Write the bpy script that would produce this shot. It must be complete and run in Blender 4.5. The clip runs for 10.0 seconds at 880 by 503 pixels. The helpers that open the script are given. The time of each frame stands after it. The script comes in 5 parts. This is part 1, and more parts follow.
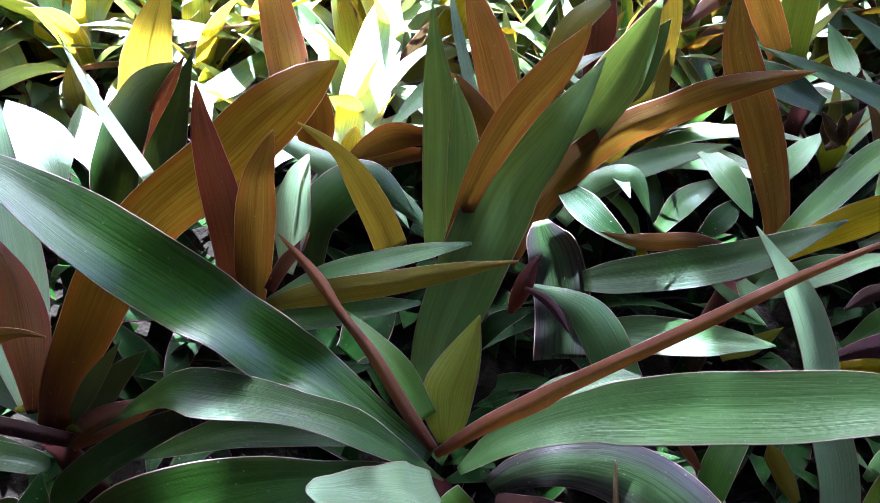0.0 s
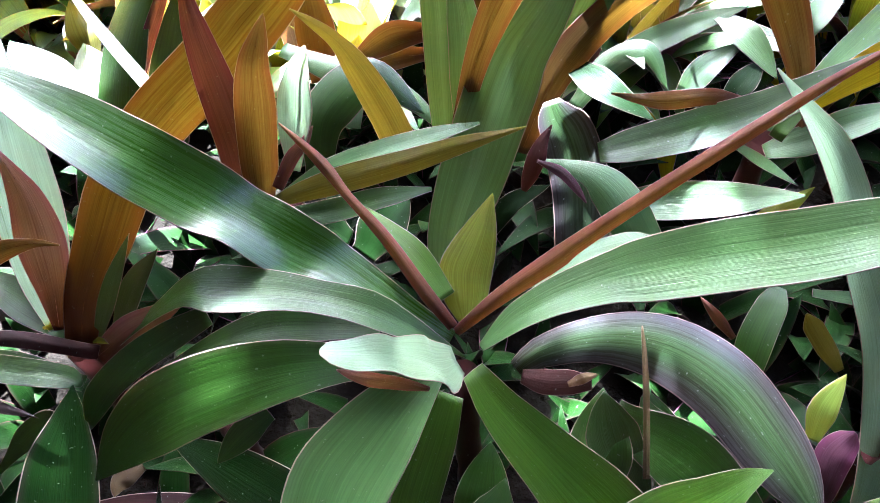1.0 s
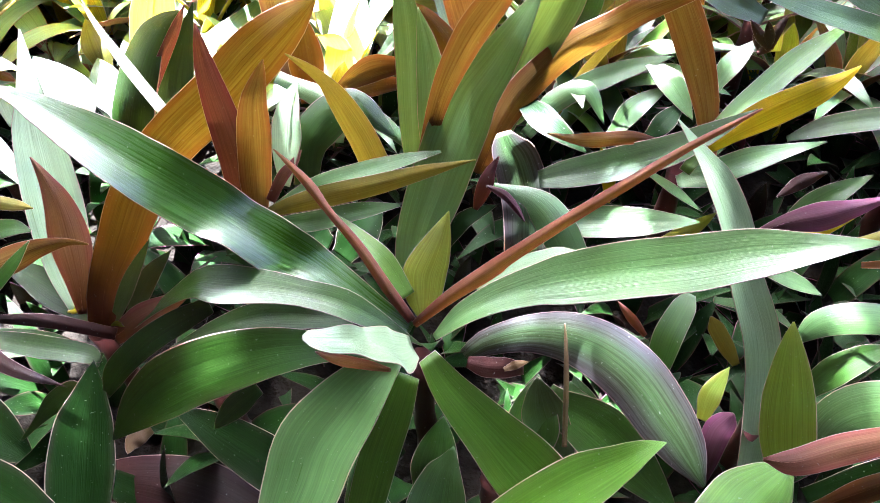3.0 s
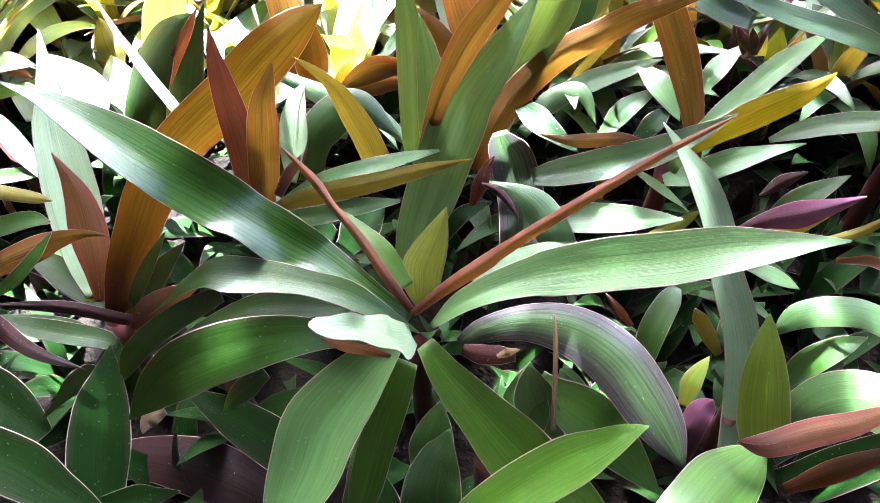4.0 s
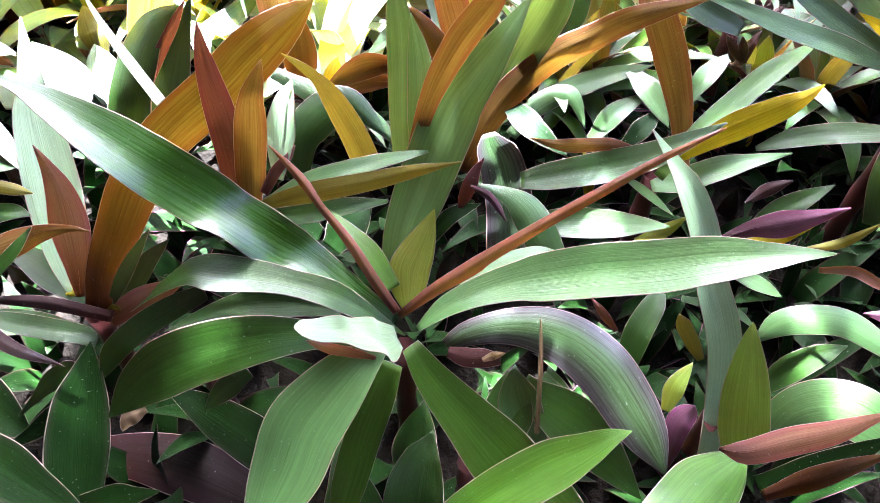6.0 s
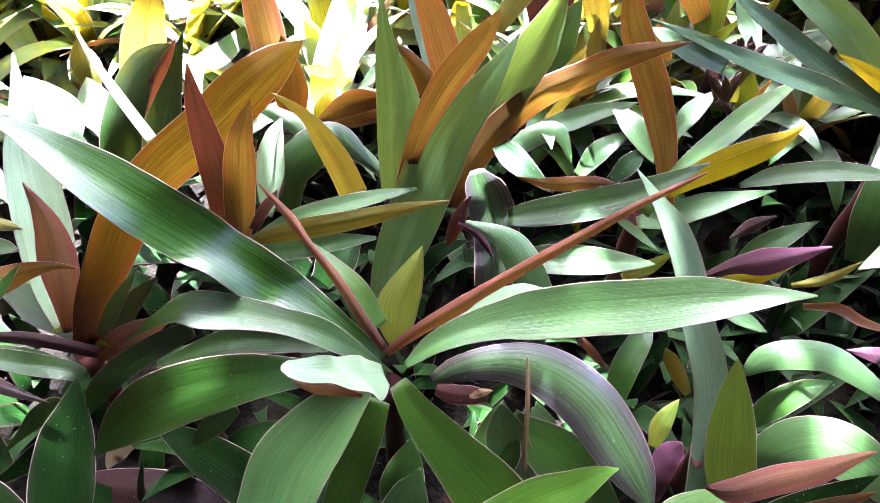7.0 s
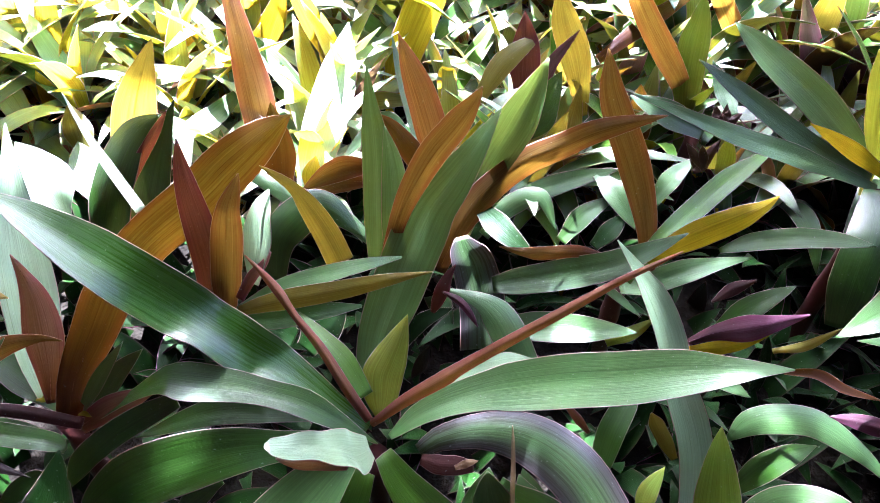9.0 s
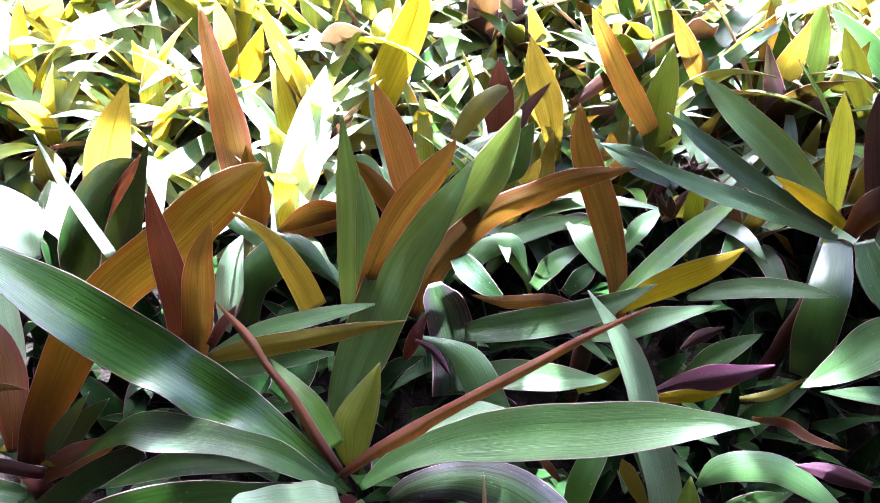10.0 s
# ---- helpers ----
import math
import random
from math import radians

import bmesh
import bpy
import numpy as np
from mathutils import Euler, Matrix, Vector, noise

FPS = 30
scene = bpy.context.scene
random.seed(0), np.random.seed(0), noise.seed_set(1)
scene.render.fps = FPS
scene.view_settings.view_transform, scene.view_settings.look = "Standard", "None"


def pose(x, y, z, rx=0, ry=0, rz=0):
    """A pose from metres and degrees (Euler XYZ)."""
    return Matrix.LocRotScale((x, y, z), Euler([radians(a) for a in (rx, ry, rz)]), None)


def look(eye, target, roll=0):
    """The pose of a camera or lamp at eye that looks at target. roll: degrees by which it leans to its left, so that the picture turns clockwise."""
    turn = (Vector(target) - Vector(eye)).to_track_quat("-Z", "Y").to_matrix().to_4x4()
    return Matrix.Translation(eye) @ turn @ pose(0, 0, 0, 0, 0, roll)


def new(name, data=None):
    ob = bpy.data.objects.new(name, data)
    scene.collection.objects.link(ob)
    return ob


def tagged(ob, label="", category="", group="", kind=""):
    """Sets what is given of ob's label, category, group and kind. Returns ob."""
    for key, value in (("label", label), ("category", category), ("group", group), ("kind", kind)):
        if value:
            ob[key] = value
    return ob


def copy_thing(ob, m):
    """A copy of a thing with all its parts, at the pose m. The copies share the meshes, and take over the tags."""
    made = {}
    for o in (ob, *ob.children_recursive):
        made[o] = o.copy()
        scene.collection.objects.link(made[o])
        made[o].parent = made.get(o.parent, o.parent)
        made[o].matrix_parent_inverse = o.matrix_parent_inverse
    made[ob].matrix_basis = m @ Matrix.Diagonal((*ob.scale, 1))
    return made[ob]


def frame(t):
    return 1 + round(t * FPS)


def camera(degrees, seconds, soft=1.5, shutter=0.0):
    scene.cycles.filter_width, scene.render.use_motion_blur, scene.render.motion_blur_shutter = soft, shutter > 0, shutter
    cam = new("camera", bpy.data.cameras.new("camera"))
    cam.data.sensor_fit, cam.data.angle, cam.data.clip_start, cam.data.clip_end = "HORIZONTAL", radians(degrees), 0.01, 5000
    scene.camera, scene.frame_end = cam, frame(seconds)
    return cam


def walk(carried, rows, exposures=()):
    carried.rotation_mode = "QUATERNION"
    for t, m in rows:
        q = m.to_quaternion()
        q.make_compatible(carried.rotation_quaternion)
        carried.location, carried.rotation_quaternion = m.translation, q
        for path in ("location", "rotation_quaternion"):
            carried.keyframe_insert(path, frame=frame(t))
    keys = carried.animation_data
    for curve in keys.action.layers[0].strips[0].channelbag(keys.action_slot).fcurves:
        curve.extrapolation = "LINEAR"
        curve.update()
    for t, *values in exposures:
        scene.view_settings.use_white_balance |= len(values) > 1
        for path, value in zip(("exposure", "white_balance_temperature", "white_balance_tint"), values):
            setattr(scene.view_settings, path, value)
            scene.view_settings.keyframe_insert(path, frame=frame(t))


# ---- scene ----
cam = camera(66.16, 10.0, soft=0.5)
PATH = [
    (0, (0.0169, -0.2081, 0.6029), (-0.0712, 0.4329, -0.0227), 4.58),
    (0.5, (0.0357, -0.2282, 0.5702), (-0.1002, 0.3995, -0.0603), -2.21),
    (1, (0.0382, -0.2354, 0.5557), (-0.0880, 0.3639, -0.1037), -2.92),
    (1.5, (0.0414, -0.2365, 0.5538), (-0.0729, 0.3581, -0.1120), -1.54),
    (2, (0.0478, -0.2358, 0.5575), (-0.0785, 0.3542, -0.1103), -1.97),
    (2.5, (0.0539, -0.2376, 0.5597), (-0.0519, 0.3745, -0.0915), -0.03),
    (2.7, (0.0597, -0.2607, 0.5924), (-0.0470, 0.3439, -0.0656), -0.14),
    (3.8, (0.0736, -0.3037, 0.6592), (-0.0284, 0.2834, -0.0153), 0.81),
    (4, (0.0735, -0.3055, 0.6585), (-0.0330, 0.2795, -0.0170), 0.31),
    (4.5, (0.0721, -0.3054, 0.6576), (-0.0345, 0.2675, -0.0283), 0.40),
    (5, (0.0671, -0.3042, 0.6594), (-0.0366, 0.2660, -0.0292), 0.64),
    (6.5, (0.0700, -0.2947, 0.6659), (-0.0078, 0.2981, -0.0068), 3.83),
    (7, (0.0713, -0.2905, 0.6744), (-0.0069, 0.3128, 0.0111), 3.71),
    (7.5, (0.0707, -0.2900, 0.6778), (-0.0034, 0.3200, 0.0202), 4.16),
    (8, (0.0705, -0.2880, 0.6810), (-0.0017, 0.3307, 0.0314), 4.29),
    (8.5, (0.0734, -0.2827, 0.6867), (-0.0002, 0.3483, 0.0492), 4.06),
    (9, (0.0735, -0.2774, 0.6965), (-0.0014, 0.3658, 0.0713), 3.98),
    (9.5, (0.0728, -0.2722, 0.7064), (0.0006, 0.3860, 0.0969), 4.26),
    (10, (0.0739, -0.2691, 0.7116), (0.0245, 0.4046, 0.1168), 6.11),
]
EXPOSURES = [(0.0, 4.98, 4750, 8), (0.5, 5.42, 4850, 8), (1.0, 5.90, 5000, 8), (2.0, 6.19, 5230, 10), (4.5, 6.16, 5230, 11), (6.5, 6.24, 5180, 13), (8.0, 5.9, 5050, 15), (10.0, 5.58, 4950, 17)]
walk(cam, [(t, look(eye, target, roll)) for t, eye, target, roll in PATH], EXPOSURES)

SLAB_REACH = 0.05  # how far the added overhead slab reaches over the bed

# ---- light: sun from behind the bed and to the left, open sky ----
SUN_AZIMUTH, SUN_HEIGHT = -30.0, 58.0  # degrees from +y towards +x; above the horizon
world = bpy.data.worlds.new("daylight")
scene.world = world
world.use_nodes = True
wn = world.node_tree
wn.nodes.clear()
sky = wn.nodes.new("ShaderNodeTexSky")
sky.sky_type = "NISHITA"
sky.sun_disc = False
sky.dust_density, sky.air_density, sky.ozone_density = 8.0, 0.55, 0.0
sky.sun_elevation, sky.sun_rotation = radians(SUN_HEIGHT), radians(SUN_AZIMUTH)
back = wn.nodes.new("ShaderNodeBackground")
back.inputs["Strength"].default_value = 0.05
wout = wn.nodes.new("ShaderNodeOutputWorld")
wn.links.new(sky.outputs[0], back.inputs[0])
wn.links.new(back.outputs[0], wout.inputs[0])
sun_data = bpy.data.lights.new("sun", "SUN")
sun_data.energy, sun_data.angle, sun_data.color = 4.8, radians(0.4), (1.0, 0.96, 0.89)
sun = new("sun", sun_data)
az, el = radians(SUN_AZIMUTH), radians(SUN_HEIGHT)
SUN_DIR = Vector((math.sin(az) * math.cos(el), math.cos(az) * math.cos(el), math.sin(el)))
sun.matrix_world = look(SUN_DIR * 20, (0, 0, 0))


# ---- materials ----
def nodes_of(name):
    m = bpy.data.materials.new(name)
    m.use_nodes = True
    nt = m.node_tree
    nt.nodes.clear()
    return m, nt, nt.nodes.new("ShaderNodeOutputMaterial")


def node(nt, kind, **values):
    n = nt.nodes.new("ShaderNode" + kind)
    for key, value in values.items():
        n.inputs[key.replace("_", " ")].default_value = value
    return n


def ramp(nt, fac, stops):
    r = nt.nodes.new("ShaderNodeValToRGB")
    els = r.color_ramp.elements
    for e, (p, c) in zip(els, stops[:2]):
        e.position, e.color = p, (*c, 1)
    for p, c in stops[2:]:
        els.new(p).color = (*c, 1)
    nt.links.new(fac, r.inputs[0])
    return r.outputs[0]


def mixed(nt, fac, a, b, blend="MIX"):
    m = nt.nodes.new("ShaderNodeMix")
    m.data_type, m.blend_type = "RGBA", blend
    for socket, v in ((m.inputs[0], fac), (m.inputs[6], a), (m.inputs[7], b)):
        if isinstance(v, (int, float)):
            socket.default_value = v
        elif isinstance(v, tuple):
            socket.default_value = (*v, 1)
        else:
            nt.links.new(v, socket)
    return m.outputs[2]


def math_node(nt, op, a, b=0.0, c=0.0):
    m = nt.nodes.new("ShaderNodeMath")
    m.operation = op
    for socket, v in zip(m.inputs, (a, b, c)):
        if isinstance(v, (int, float)):
            socket.default_value = v
        else:
            nt.links.new(v, socket)
    return m.outputs[0]


def leaf_material(name, deep, mid, rib, through_colour, thin, rough, vein=0.25, spots=0.3, gloss=0.5, broad=0.17, wax=0.0):
    """Leaf skin: long fine streaks, a paler midrib, soft blotches, a few dust flecks, and light let through."""
    m, nt, out = nodes_of(name)
    link = nt.links.new
    uv = nt.nodes.new("ShaderNodeUVMap")
    split = nt.nodes.new("ShaderNodeSeparateXYZ")
    link(uv.outputs[0], split.inputs[0])
    u, v = split.outputs[0], split.outputs[1]
    info = nt.nodes.new("ShaderNodeObjectInfo")
    stretch = nt.nodes.new("ShaderNodeCombineXYZ")
    link(math_node(nt, "MULTIPLY", u, 24.0), stretch.inputs[0])
    link(math_node(nt, "MULTIPLY", v, 1.3), stretch.inputs[1])
    link(math_node(nt, "MULTIPLY", info.outputs["Random"], 90.0), stretch.inputs[2])
    streak = node(nt, "TexNoise", Scale=1.0, Detail=5.0, Roughness=0.65)
    link(stretch.outputs[0], streak.inputs["Vector"])
    blotch = node(nt, "TexNoise", Scale=26.0, Detail=3.0, Roughness=0.55)
    coord = nt.nodes.new("ShaderNodeTexCoord")
    link(coord.outputs["Object"], blotch.inputs["Vector"])
    stretch2 = nt.nodes.new("ShaderNodeCombineXYZ")
    link(math_node(nt, "MULTIPLY", u, 85.0), stretch2.inputs[0])
    link(math_node(nt, "MULTIPLY", v, 0.8), stretch2.inputs[1])
    link(math_node(nt, "MULTIPLY", info.outputs["Random"], 50.0), stretch2.inputs[2])
    veins = node(nt, "TexNoise", Scale=1.0, Detail=2.0)
    link(stretch2.outputs[0], veins.inputs["Vector"])
    lines = math_node(nt, "ADD", math_node(nt, "MULTIPLY", streak.outputs[0], 0.6), math_node(nt, "MULTIPLY", veins.outputs[0], 0.4))
    body = ramp(nt, lines, [(0.25, deep), (0.75, mid)])
    body = mixed(nt, math_node(nt, "MULTIPLY", blotch.outputs[0], 0.45), body, mid)
    # midrib: a soft pale line along the middle
    off = math_node(nt, "ABSOLUTE", math_node(nt, "SUBTRACT", u, 0.5))
    ribf = nt.nodes.new("ShaderNodeMapRange")
    ribf.interpolation_type = "SMOOTHSTEP"
    link(off, ribf.inputs[0])
    ribf.inputs[1].default_value, ribf.inputs[2].default_value = broad, 0.0
    ribf.inputs[3].default_value, ribf.inputs[4].default_value = 0.0, vein
    broken = math_node(nt, "MULTIPLY_ADD", lines, 2.6, -0.45)
    broken = math_node(nt, "MULTIPLY", ribf.outputs[0], math_node(nt, "MINIMUM", math_node(nt, "MAXIMUM", broken, 0.15), 1.15))
    body = mixed(nt, broken, body, rib)
    # the margin runs to a dull purple
    margin = nt.nodes.new("ShaderNodeMapRange")
    margin.interpolation_type = "SMOOTHSTEP"
    link(off, margin.inputs[0])
    red = "back" in name and mid[0] > 1.5 * mid[1]
    margin.inputs[1].default_value, margin.inputs[2].default_value = (0.22, 0.5) if red else (0.36, 0.5)
    margin.inputs[4].default_value = 0.7 if red else 0.35
    if red:
        edged = tuple(c * k for c, k in zip(mid, (0.95, 0.52, 0.9)))
    else:
        edged = tuple(0.5 * c + 0.5 * k for c, k in zip(mid, (0.10, 0.045, 0.06)))
    body = mixed(nt, margin.outputs[0], body, edged)
    # leaf bases run to maroon on the lower side and to a dull olive on the upper one; rust backs also carry painted
    # shade
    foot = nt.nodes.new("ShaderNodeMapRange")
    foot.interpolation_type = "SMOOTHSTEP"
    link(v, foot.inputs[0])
    # rust reaches furthest: shade low on the broad leaf is put in with the maroon
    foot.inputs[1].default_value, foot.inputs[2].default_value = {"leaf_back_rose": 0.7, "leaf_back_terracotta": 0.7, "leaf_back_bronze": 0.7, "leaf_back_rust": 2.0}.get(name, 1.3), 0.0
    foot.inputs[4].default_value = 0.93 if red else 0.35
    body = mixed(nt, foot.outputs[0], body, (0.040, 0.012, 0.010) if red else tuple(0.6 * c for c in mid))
    # fine dust flecks
    fleck = node(nt, "TexNoise", Scale=420.0, Detail=1.0)
    link(coord.outputs["Object"], fleck.inputs["Vector"])
    fl = nt.nodes.new("ShaderNodeMapRange")
    link(fleck.outputs[0], fl.inputs[0])
    fl.inputs[1].default_value, fl.inputs[2].default_value = 0.73, 0.80
    fl.inputs[4].default_value = spots
    body = mixed(nt, fl.outputs[0], body, (0.55, 0.55, 0.5))
    hue = node(nt, "HueSaturation")
    link(body, hue.inputs["Color"])
    vary = nt.nodes.new("ShaderNodeMapRange")
    link(info.outputs["Random"], vary.inputs[0])
    vary.inputs[3].default_value, vary.inputs[4].default_value = 0.75, 1.25
    patch = node(nt, "TexNoise", Scale=14.0, Detail=2.0)
    link(coord.outputs["Object"], patch.inputs["Vector"])
    uneven = math_node(nt, "MULTIPLY_ADD", patch.outputs[0], 0.7, 0.65)
    link(math_node(nt, "MULTIPLY", vary.outputs[0], uneven), hue.inputs["Value"])
    skin = node(nt, "BsdfPrincipled")
    link(hue.outputs[0], skin.inputs["Base Color"])
    skin.inputs["Specular IOR Level"].default_value = gloss
    skin.inputs["Coat Weight"].default_value, skin.inputs["Coat Roughness"].default_value = wax, 0.3
    rr = nt.nodes.new("ShaderNodeMapRange")
    link(streak.outputs[0], rr.inputs[0])
    rr.inputs[3].default_value, rr.inputs[4].default_value = rough - 0.1, rough + 0.12
    link(rr.outputs[0], skin.inputs["Roughness"])
    bump = node(nt, "Bump", Strength=0.75, Distance=0.0007)
    link(lines, bump.inputs["Height"])
    link(bump.outputs[0], skin.inputs["Normal"])
    glow = node(nt, "BsdfTranslucent")
    dark = tuple(c * k for c, k in zip(through_colour, (0.46, 0.30, 0.26) if red else (0.58, 0.48, 0.38)))
    tone = ramp(nt, lines, [(0.34, dark), (0.66, through_colour)])
    tone = mixed(nt, math_node(nt, "MULTIPLY", ribf.outputs[0], 0.2), tone, dark)
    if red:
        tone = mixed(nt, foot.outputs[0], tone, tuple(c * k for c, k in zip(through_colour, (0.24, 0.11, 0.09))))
        tone = mixed(nt, margin.outputs[0], tone, tuple(c * k for c, k in zip(through_colour, (0.8, 0.45, 0.65))))
    link(tone, glow.inputs["Color"])
    both = node(nt, "MixShader")
    both.inputs[0].default_value = thin
    link(skin.outputs[0], both.inputs[1])
    link(glow.outputs[0], both.inputs[2])
    link(both.outputs[0], out.inputs[0])
    return m


UP = {
    "g": leaf_material("leaf_green", (0.0100, 0.0300, 0.0020), (0.0270, 0.0700, 0.0045), (0.0620, 0.1250, 0.0230), (0.36, 0.62, 0.10), 0.14, 0.33, gloss=0.45, wax=0.16),
    "n": leaf_material("leaf_glossy_green", (0.0100, 0.0340, 0.0014), (0.0260, 0.0770, 0.0034), (0.0500, 0.1050, 0.0180), (0.30, 0.58, 0.06), 0.10, 0.27, gloss=0.5, wax=0.14),
    # near-black green that carries the shade deep between plants in its colour
    "b": leaf_material("leaf_shade_green", (0.0030, 0.0100, 0.0010), (0.0070, 0.0220, 0.0025), (0.016, 0.038, 0.008), (0.12, 0.22, 0.04), 0.02, 0.48, gloss=0.06),
    "p": leaf_material("leaf_pale_green", (0.034, 0.082, 0.017), (0.092, 0.172, 0.050), (0.140, 0.250, 0.080), (0.45, 0.70, 0.20), 0.14, 0.30, gloss=0.55, wax=0.1),
    "o": leaf_material("leaf_olive_green", (0.0260, 0.0660, 0.0036), (0.0660, 0.1420, 0.0090), (0.1200, 0.2300, 0.0320), (0.55, 0.70, 0.10), 0.16, 0.34, gloss=0.3),
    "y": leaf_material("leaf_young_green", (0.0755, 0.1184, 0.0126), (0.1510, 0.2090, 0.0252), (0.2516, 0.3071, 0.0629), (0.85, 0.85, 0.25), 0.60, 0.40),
    # pale skin: sheen and sun glare on chosen leaves are put into its colour
    "s": leaf_material("leaf_sheen_green", (0.13, 0.21, 0.09), (0.34, 0.45, 0.26), (0.40, 0.52, 0.32), (0.6, 0.85, 0.4), 0.15, 0.30, gloss=0.8, wax=0.2),
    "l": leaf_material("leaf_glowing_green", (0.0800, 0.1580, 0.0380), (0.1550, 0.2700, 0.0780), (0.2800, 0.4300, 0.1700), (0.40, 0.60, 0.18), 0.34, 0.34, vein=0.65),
    "f": leaf_material("leaf_thin_green", (0.0287, 0.0703, 0.0093), (0.0631, 0.1291, 0.0207), (0.1147, 0.1865, 0.0459), (0.80, 0.80, 0.22), 0.60, 0.38),
    "m": leaf_material("leaf_purple_sheen", (0.0300, 0.0230, 0.0270), (0.0960, 0.0760, 0.0830), (0.0900, 0.1750, 0.0480), (0.5, 0.6, 0.25), 0.10, 0.27, vein=1.0, spots=1.0, gloss=0.45, broad=0.46, wax=0.1),
}
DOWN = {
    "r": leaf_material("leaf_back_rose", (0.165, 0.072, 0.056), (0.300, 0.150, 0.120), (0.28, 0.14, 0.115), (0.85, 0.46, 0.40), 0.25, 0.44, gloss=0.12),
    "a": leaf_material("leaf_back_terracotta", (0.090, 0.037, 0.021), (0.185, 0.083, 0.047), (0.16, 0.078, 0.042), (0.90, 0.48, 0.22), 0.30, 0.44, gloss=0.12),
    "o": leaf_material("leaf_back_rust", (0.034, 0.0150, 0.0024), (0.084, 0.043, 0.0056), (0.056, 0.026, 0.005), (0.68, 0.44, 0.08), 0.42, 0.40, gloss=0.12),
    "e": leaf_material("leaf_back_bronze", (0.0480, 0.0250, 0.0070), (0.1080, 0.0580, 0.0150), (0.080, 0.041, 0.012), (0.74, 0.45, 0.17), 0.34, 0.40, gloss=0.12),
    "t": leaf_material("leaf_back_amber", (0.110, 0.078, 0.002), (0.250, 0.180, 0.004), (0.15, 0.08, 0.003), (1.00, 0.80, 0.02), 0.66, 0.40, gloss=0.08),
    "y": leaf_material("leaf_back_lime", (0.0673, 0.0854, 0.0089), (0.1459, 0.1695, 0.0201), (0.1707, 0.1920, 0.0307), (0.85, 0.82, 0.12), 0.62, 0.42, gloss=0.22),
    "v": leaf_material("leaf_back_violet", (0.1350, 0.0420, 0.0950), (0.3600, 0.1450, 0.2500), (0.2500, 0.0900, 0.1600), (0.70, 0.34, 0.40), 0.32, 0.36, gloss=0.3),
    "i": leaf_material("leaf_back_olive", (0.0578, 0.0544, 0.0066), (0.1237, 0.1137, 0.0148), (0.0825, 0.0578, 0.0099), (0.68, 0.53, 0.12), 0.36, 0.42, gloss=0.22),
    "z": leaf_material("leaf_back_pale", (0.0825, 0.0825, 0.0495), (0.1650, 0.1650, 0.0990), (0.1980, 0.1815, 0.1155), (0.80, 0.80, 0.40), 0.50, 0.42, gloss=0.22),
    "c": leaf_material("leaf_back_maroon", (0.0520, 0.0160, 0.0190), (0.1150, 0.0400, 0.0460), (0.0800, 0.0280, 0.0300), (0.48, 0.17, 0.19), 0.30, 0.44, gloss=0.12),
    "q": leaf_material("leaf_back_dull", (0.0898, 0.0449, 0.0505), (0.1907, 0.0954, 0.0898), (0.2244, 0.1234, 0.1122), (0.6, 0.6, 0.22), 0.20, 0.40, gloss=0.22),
    # plum darkened almost to black, with the shade of low places painted in
    "w": leaf_material("leaf_back_shade_plum", (0.006, 0.0042, 0.0042), (0.017, 0.0112, 0.0108), (0.016, 0.010, 0.010), (0.6, 0.35, 0.25), 0.08, 0.42, gloss=0.12),
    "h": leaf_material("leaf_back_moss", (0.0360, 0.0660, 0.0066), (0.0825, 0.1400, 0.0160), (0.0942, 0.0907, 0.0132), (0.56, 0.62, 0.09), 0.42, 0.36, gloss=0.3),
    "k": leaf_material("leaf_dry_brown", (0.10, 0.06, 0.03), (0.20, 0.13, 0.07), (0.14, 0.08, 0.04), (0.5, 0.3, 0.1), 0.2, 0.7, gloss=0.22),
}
RIM = leaf_material("leaf_rim", (0.30, 0.16, 0.17), (0.48, 0.34, 0.32), (0.4, 0.3, 0.3), (0.9, 0.6, 0.5), 0.4, 0.4, vein=0.0)
BACK_OF = {"g": "q", "n": "q", "b": "w", "p": "q", "o": "q", "y": "y", "m": "w", "l": "z", "s": "q", "f": "o"}
FRONT_OF = {"r": "f", "o": "f", "t": "y", "y": "y", "v": "b", "k": "o", "c": "f", "i": "f", "w": "b", "q": "g", "e": "f", "h": "y", "a": "f"}


def shade_soil_material():
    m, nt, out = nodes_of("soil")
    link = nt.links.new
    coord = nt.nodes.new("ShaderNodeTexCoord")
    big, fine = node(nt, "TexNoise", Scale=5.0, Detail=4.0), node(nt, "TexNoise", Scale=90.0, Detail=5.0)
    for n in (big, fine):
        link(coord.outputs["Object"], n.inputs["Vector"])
    # darker than real soil: the shade under the plants is put into this colour
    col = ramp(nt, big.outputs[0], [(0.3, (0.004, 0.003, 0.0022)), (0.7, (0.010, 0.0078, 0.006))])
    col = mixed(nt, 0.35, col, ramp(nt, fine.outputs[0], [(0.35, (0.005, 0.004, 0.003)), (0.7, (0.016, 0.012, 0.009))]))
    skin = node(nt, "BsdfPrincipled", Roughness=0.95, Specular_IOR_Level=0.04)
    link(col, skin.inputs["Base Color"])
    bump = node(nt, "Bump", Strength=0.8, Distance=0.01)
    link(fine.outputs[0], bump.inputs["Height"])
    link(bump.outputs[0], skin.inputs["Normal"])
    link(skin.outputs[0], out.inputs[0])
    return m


SHADE_SOIL = shade_soil_material()


# ---- leaves ----
def ground_height(x, y):
    """The bed rises gently away from the path."""
    t = min(max((y + 0.1) / 0.6, 0), 1)
    return 0.12 * t * t * (3 - 2 * t) * (1 if y < 6 else 1)


ACROSS = (-1.0, -0.972, -0.62, -0.28, 0.0, 0.28, 0.62, 0.972, 1.0)


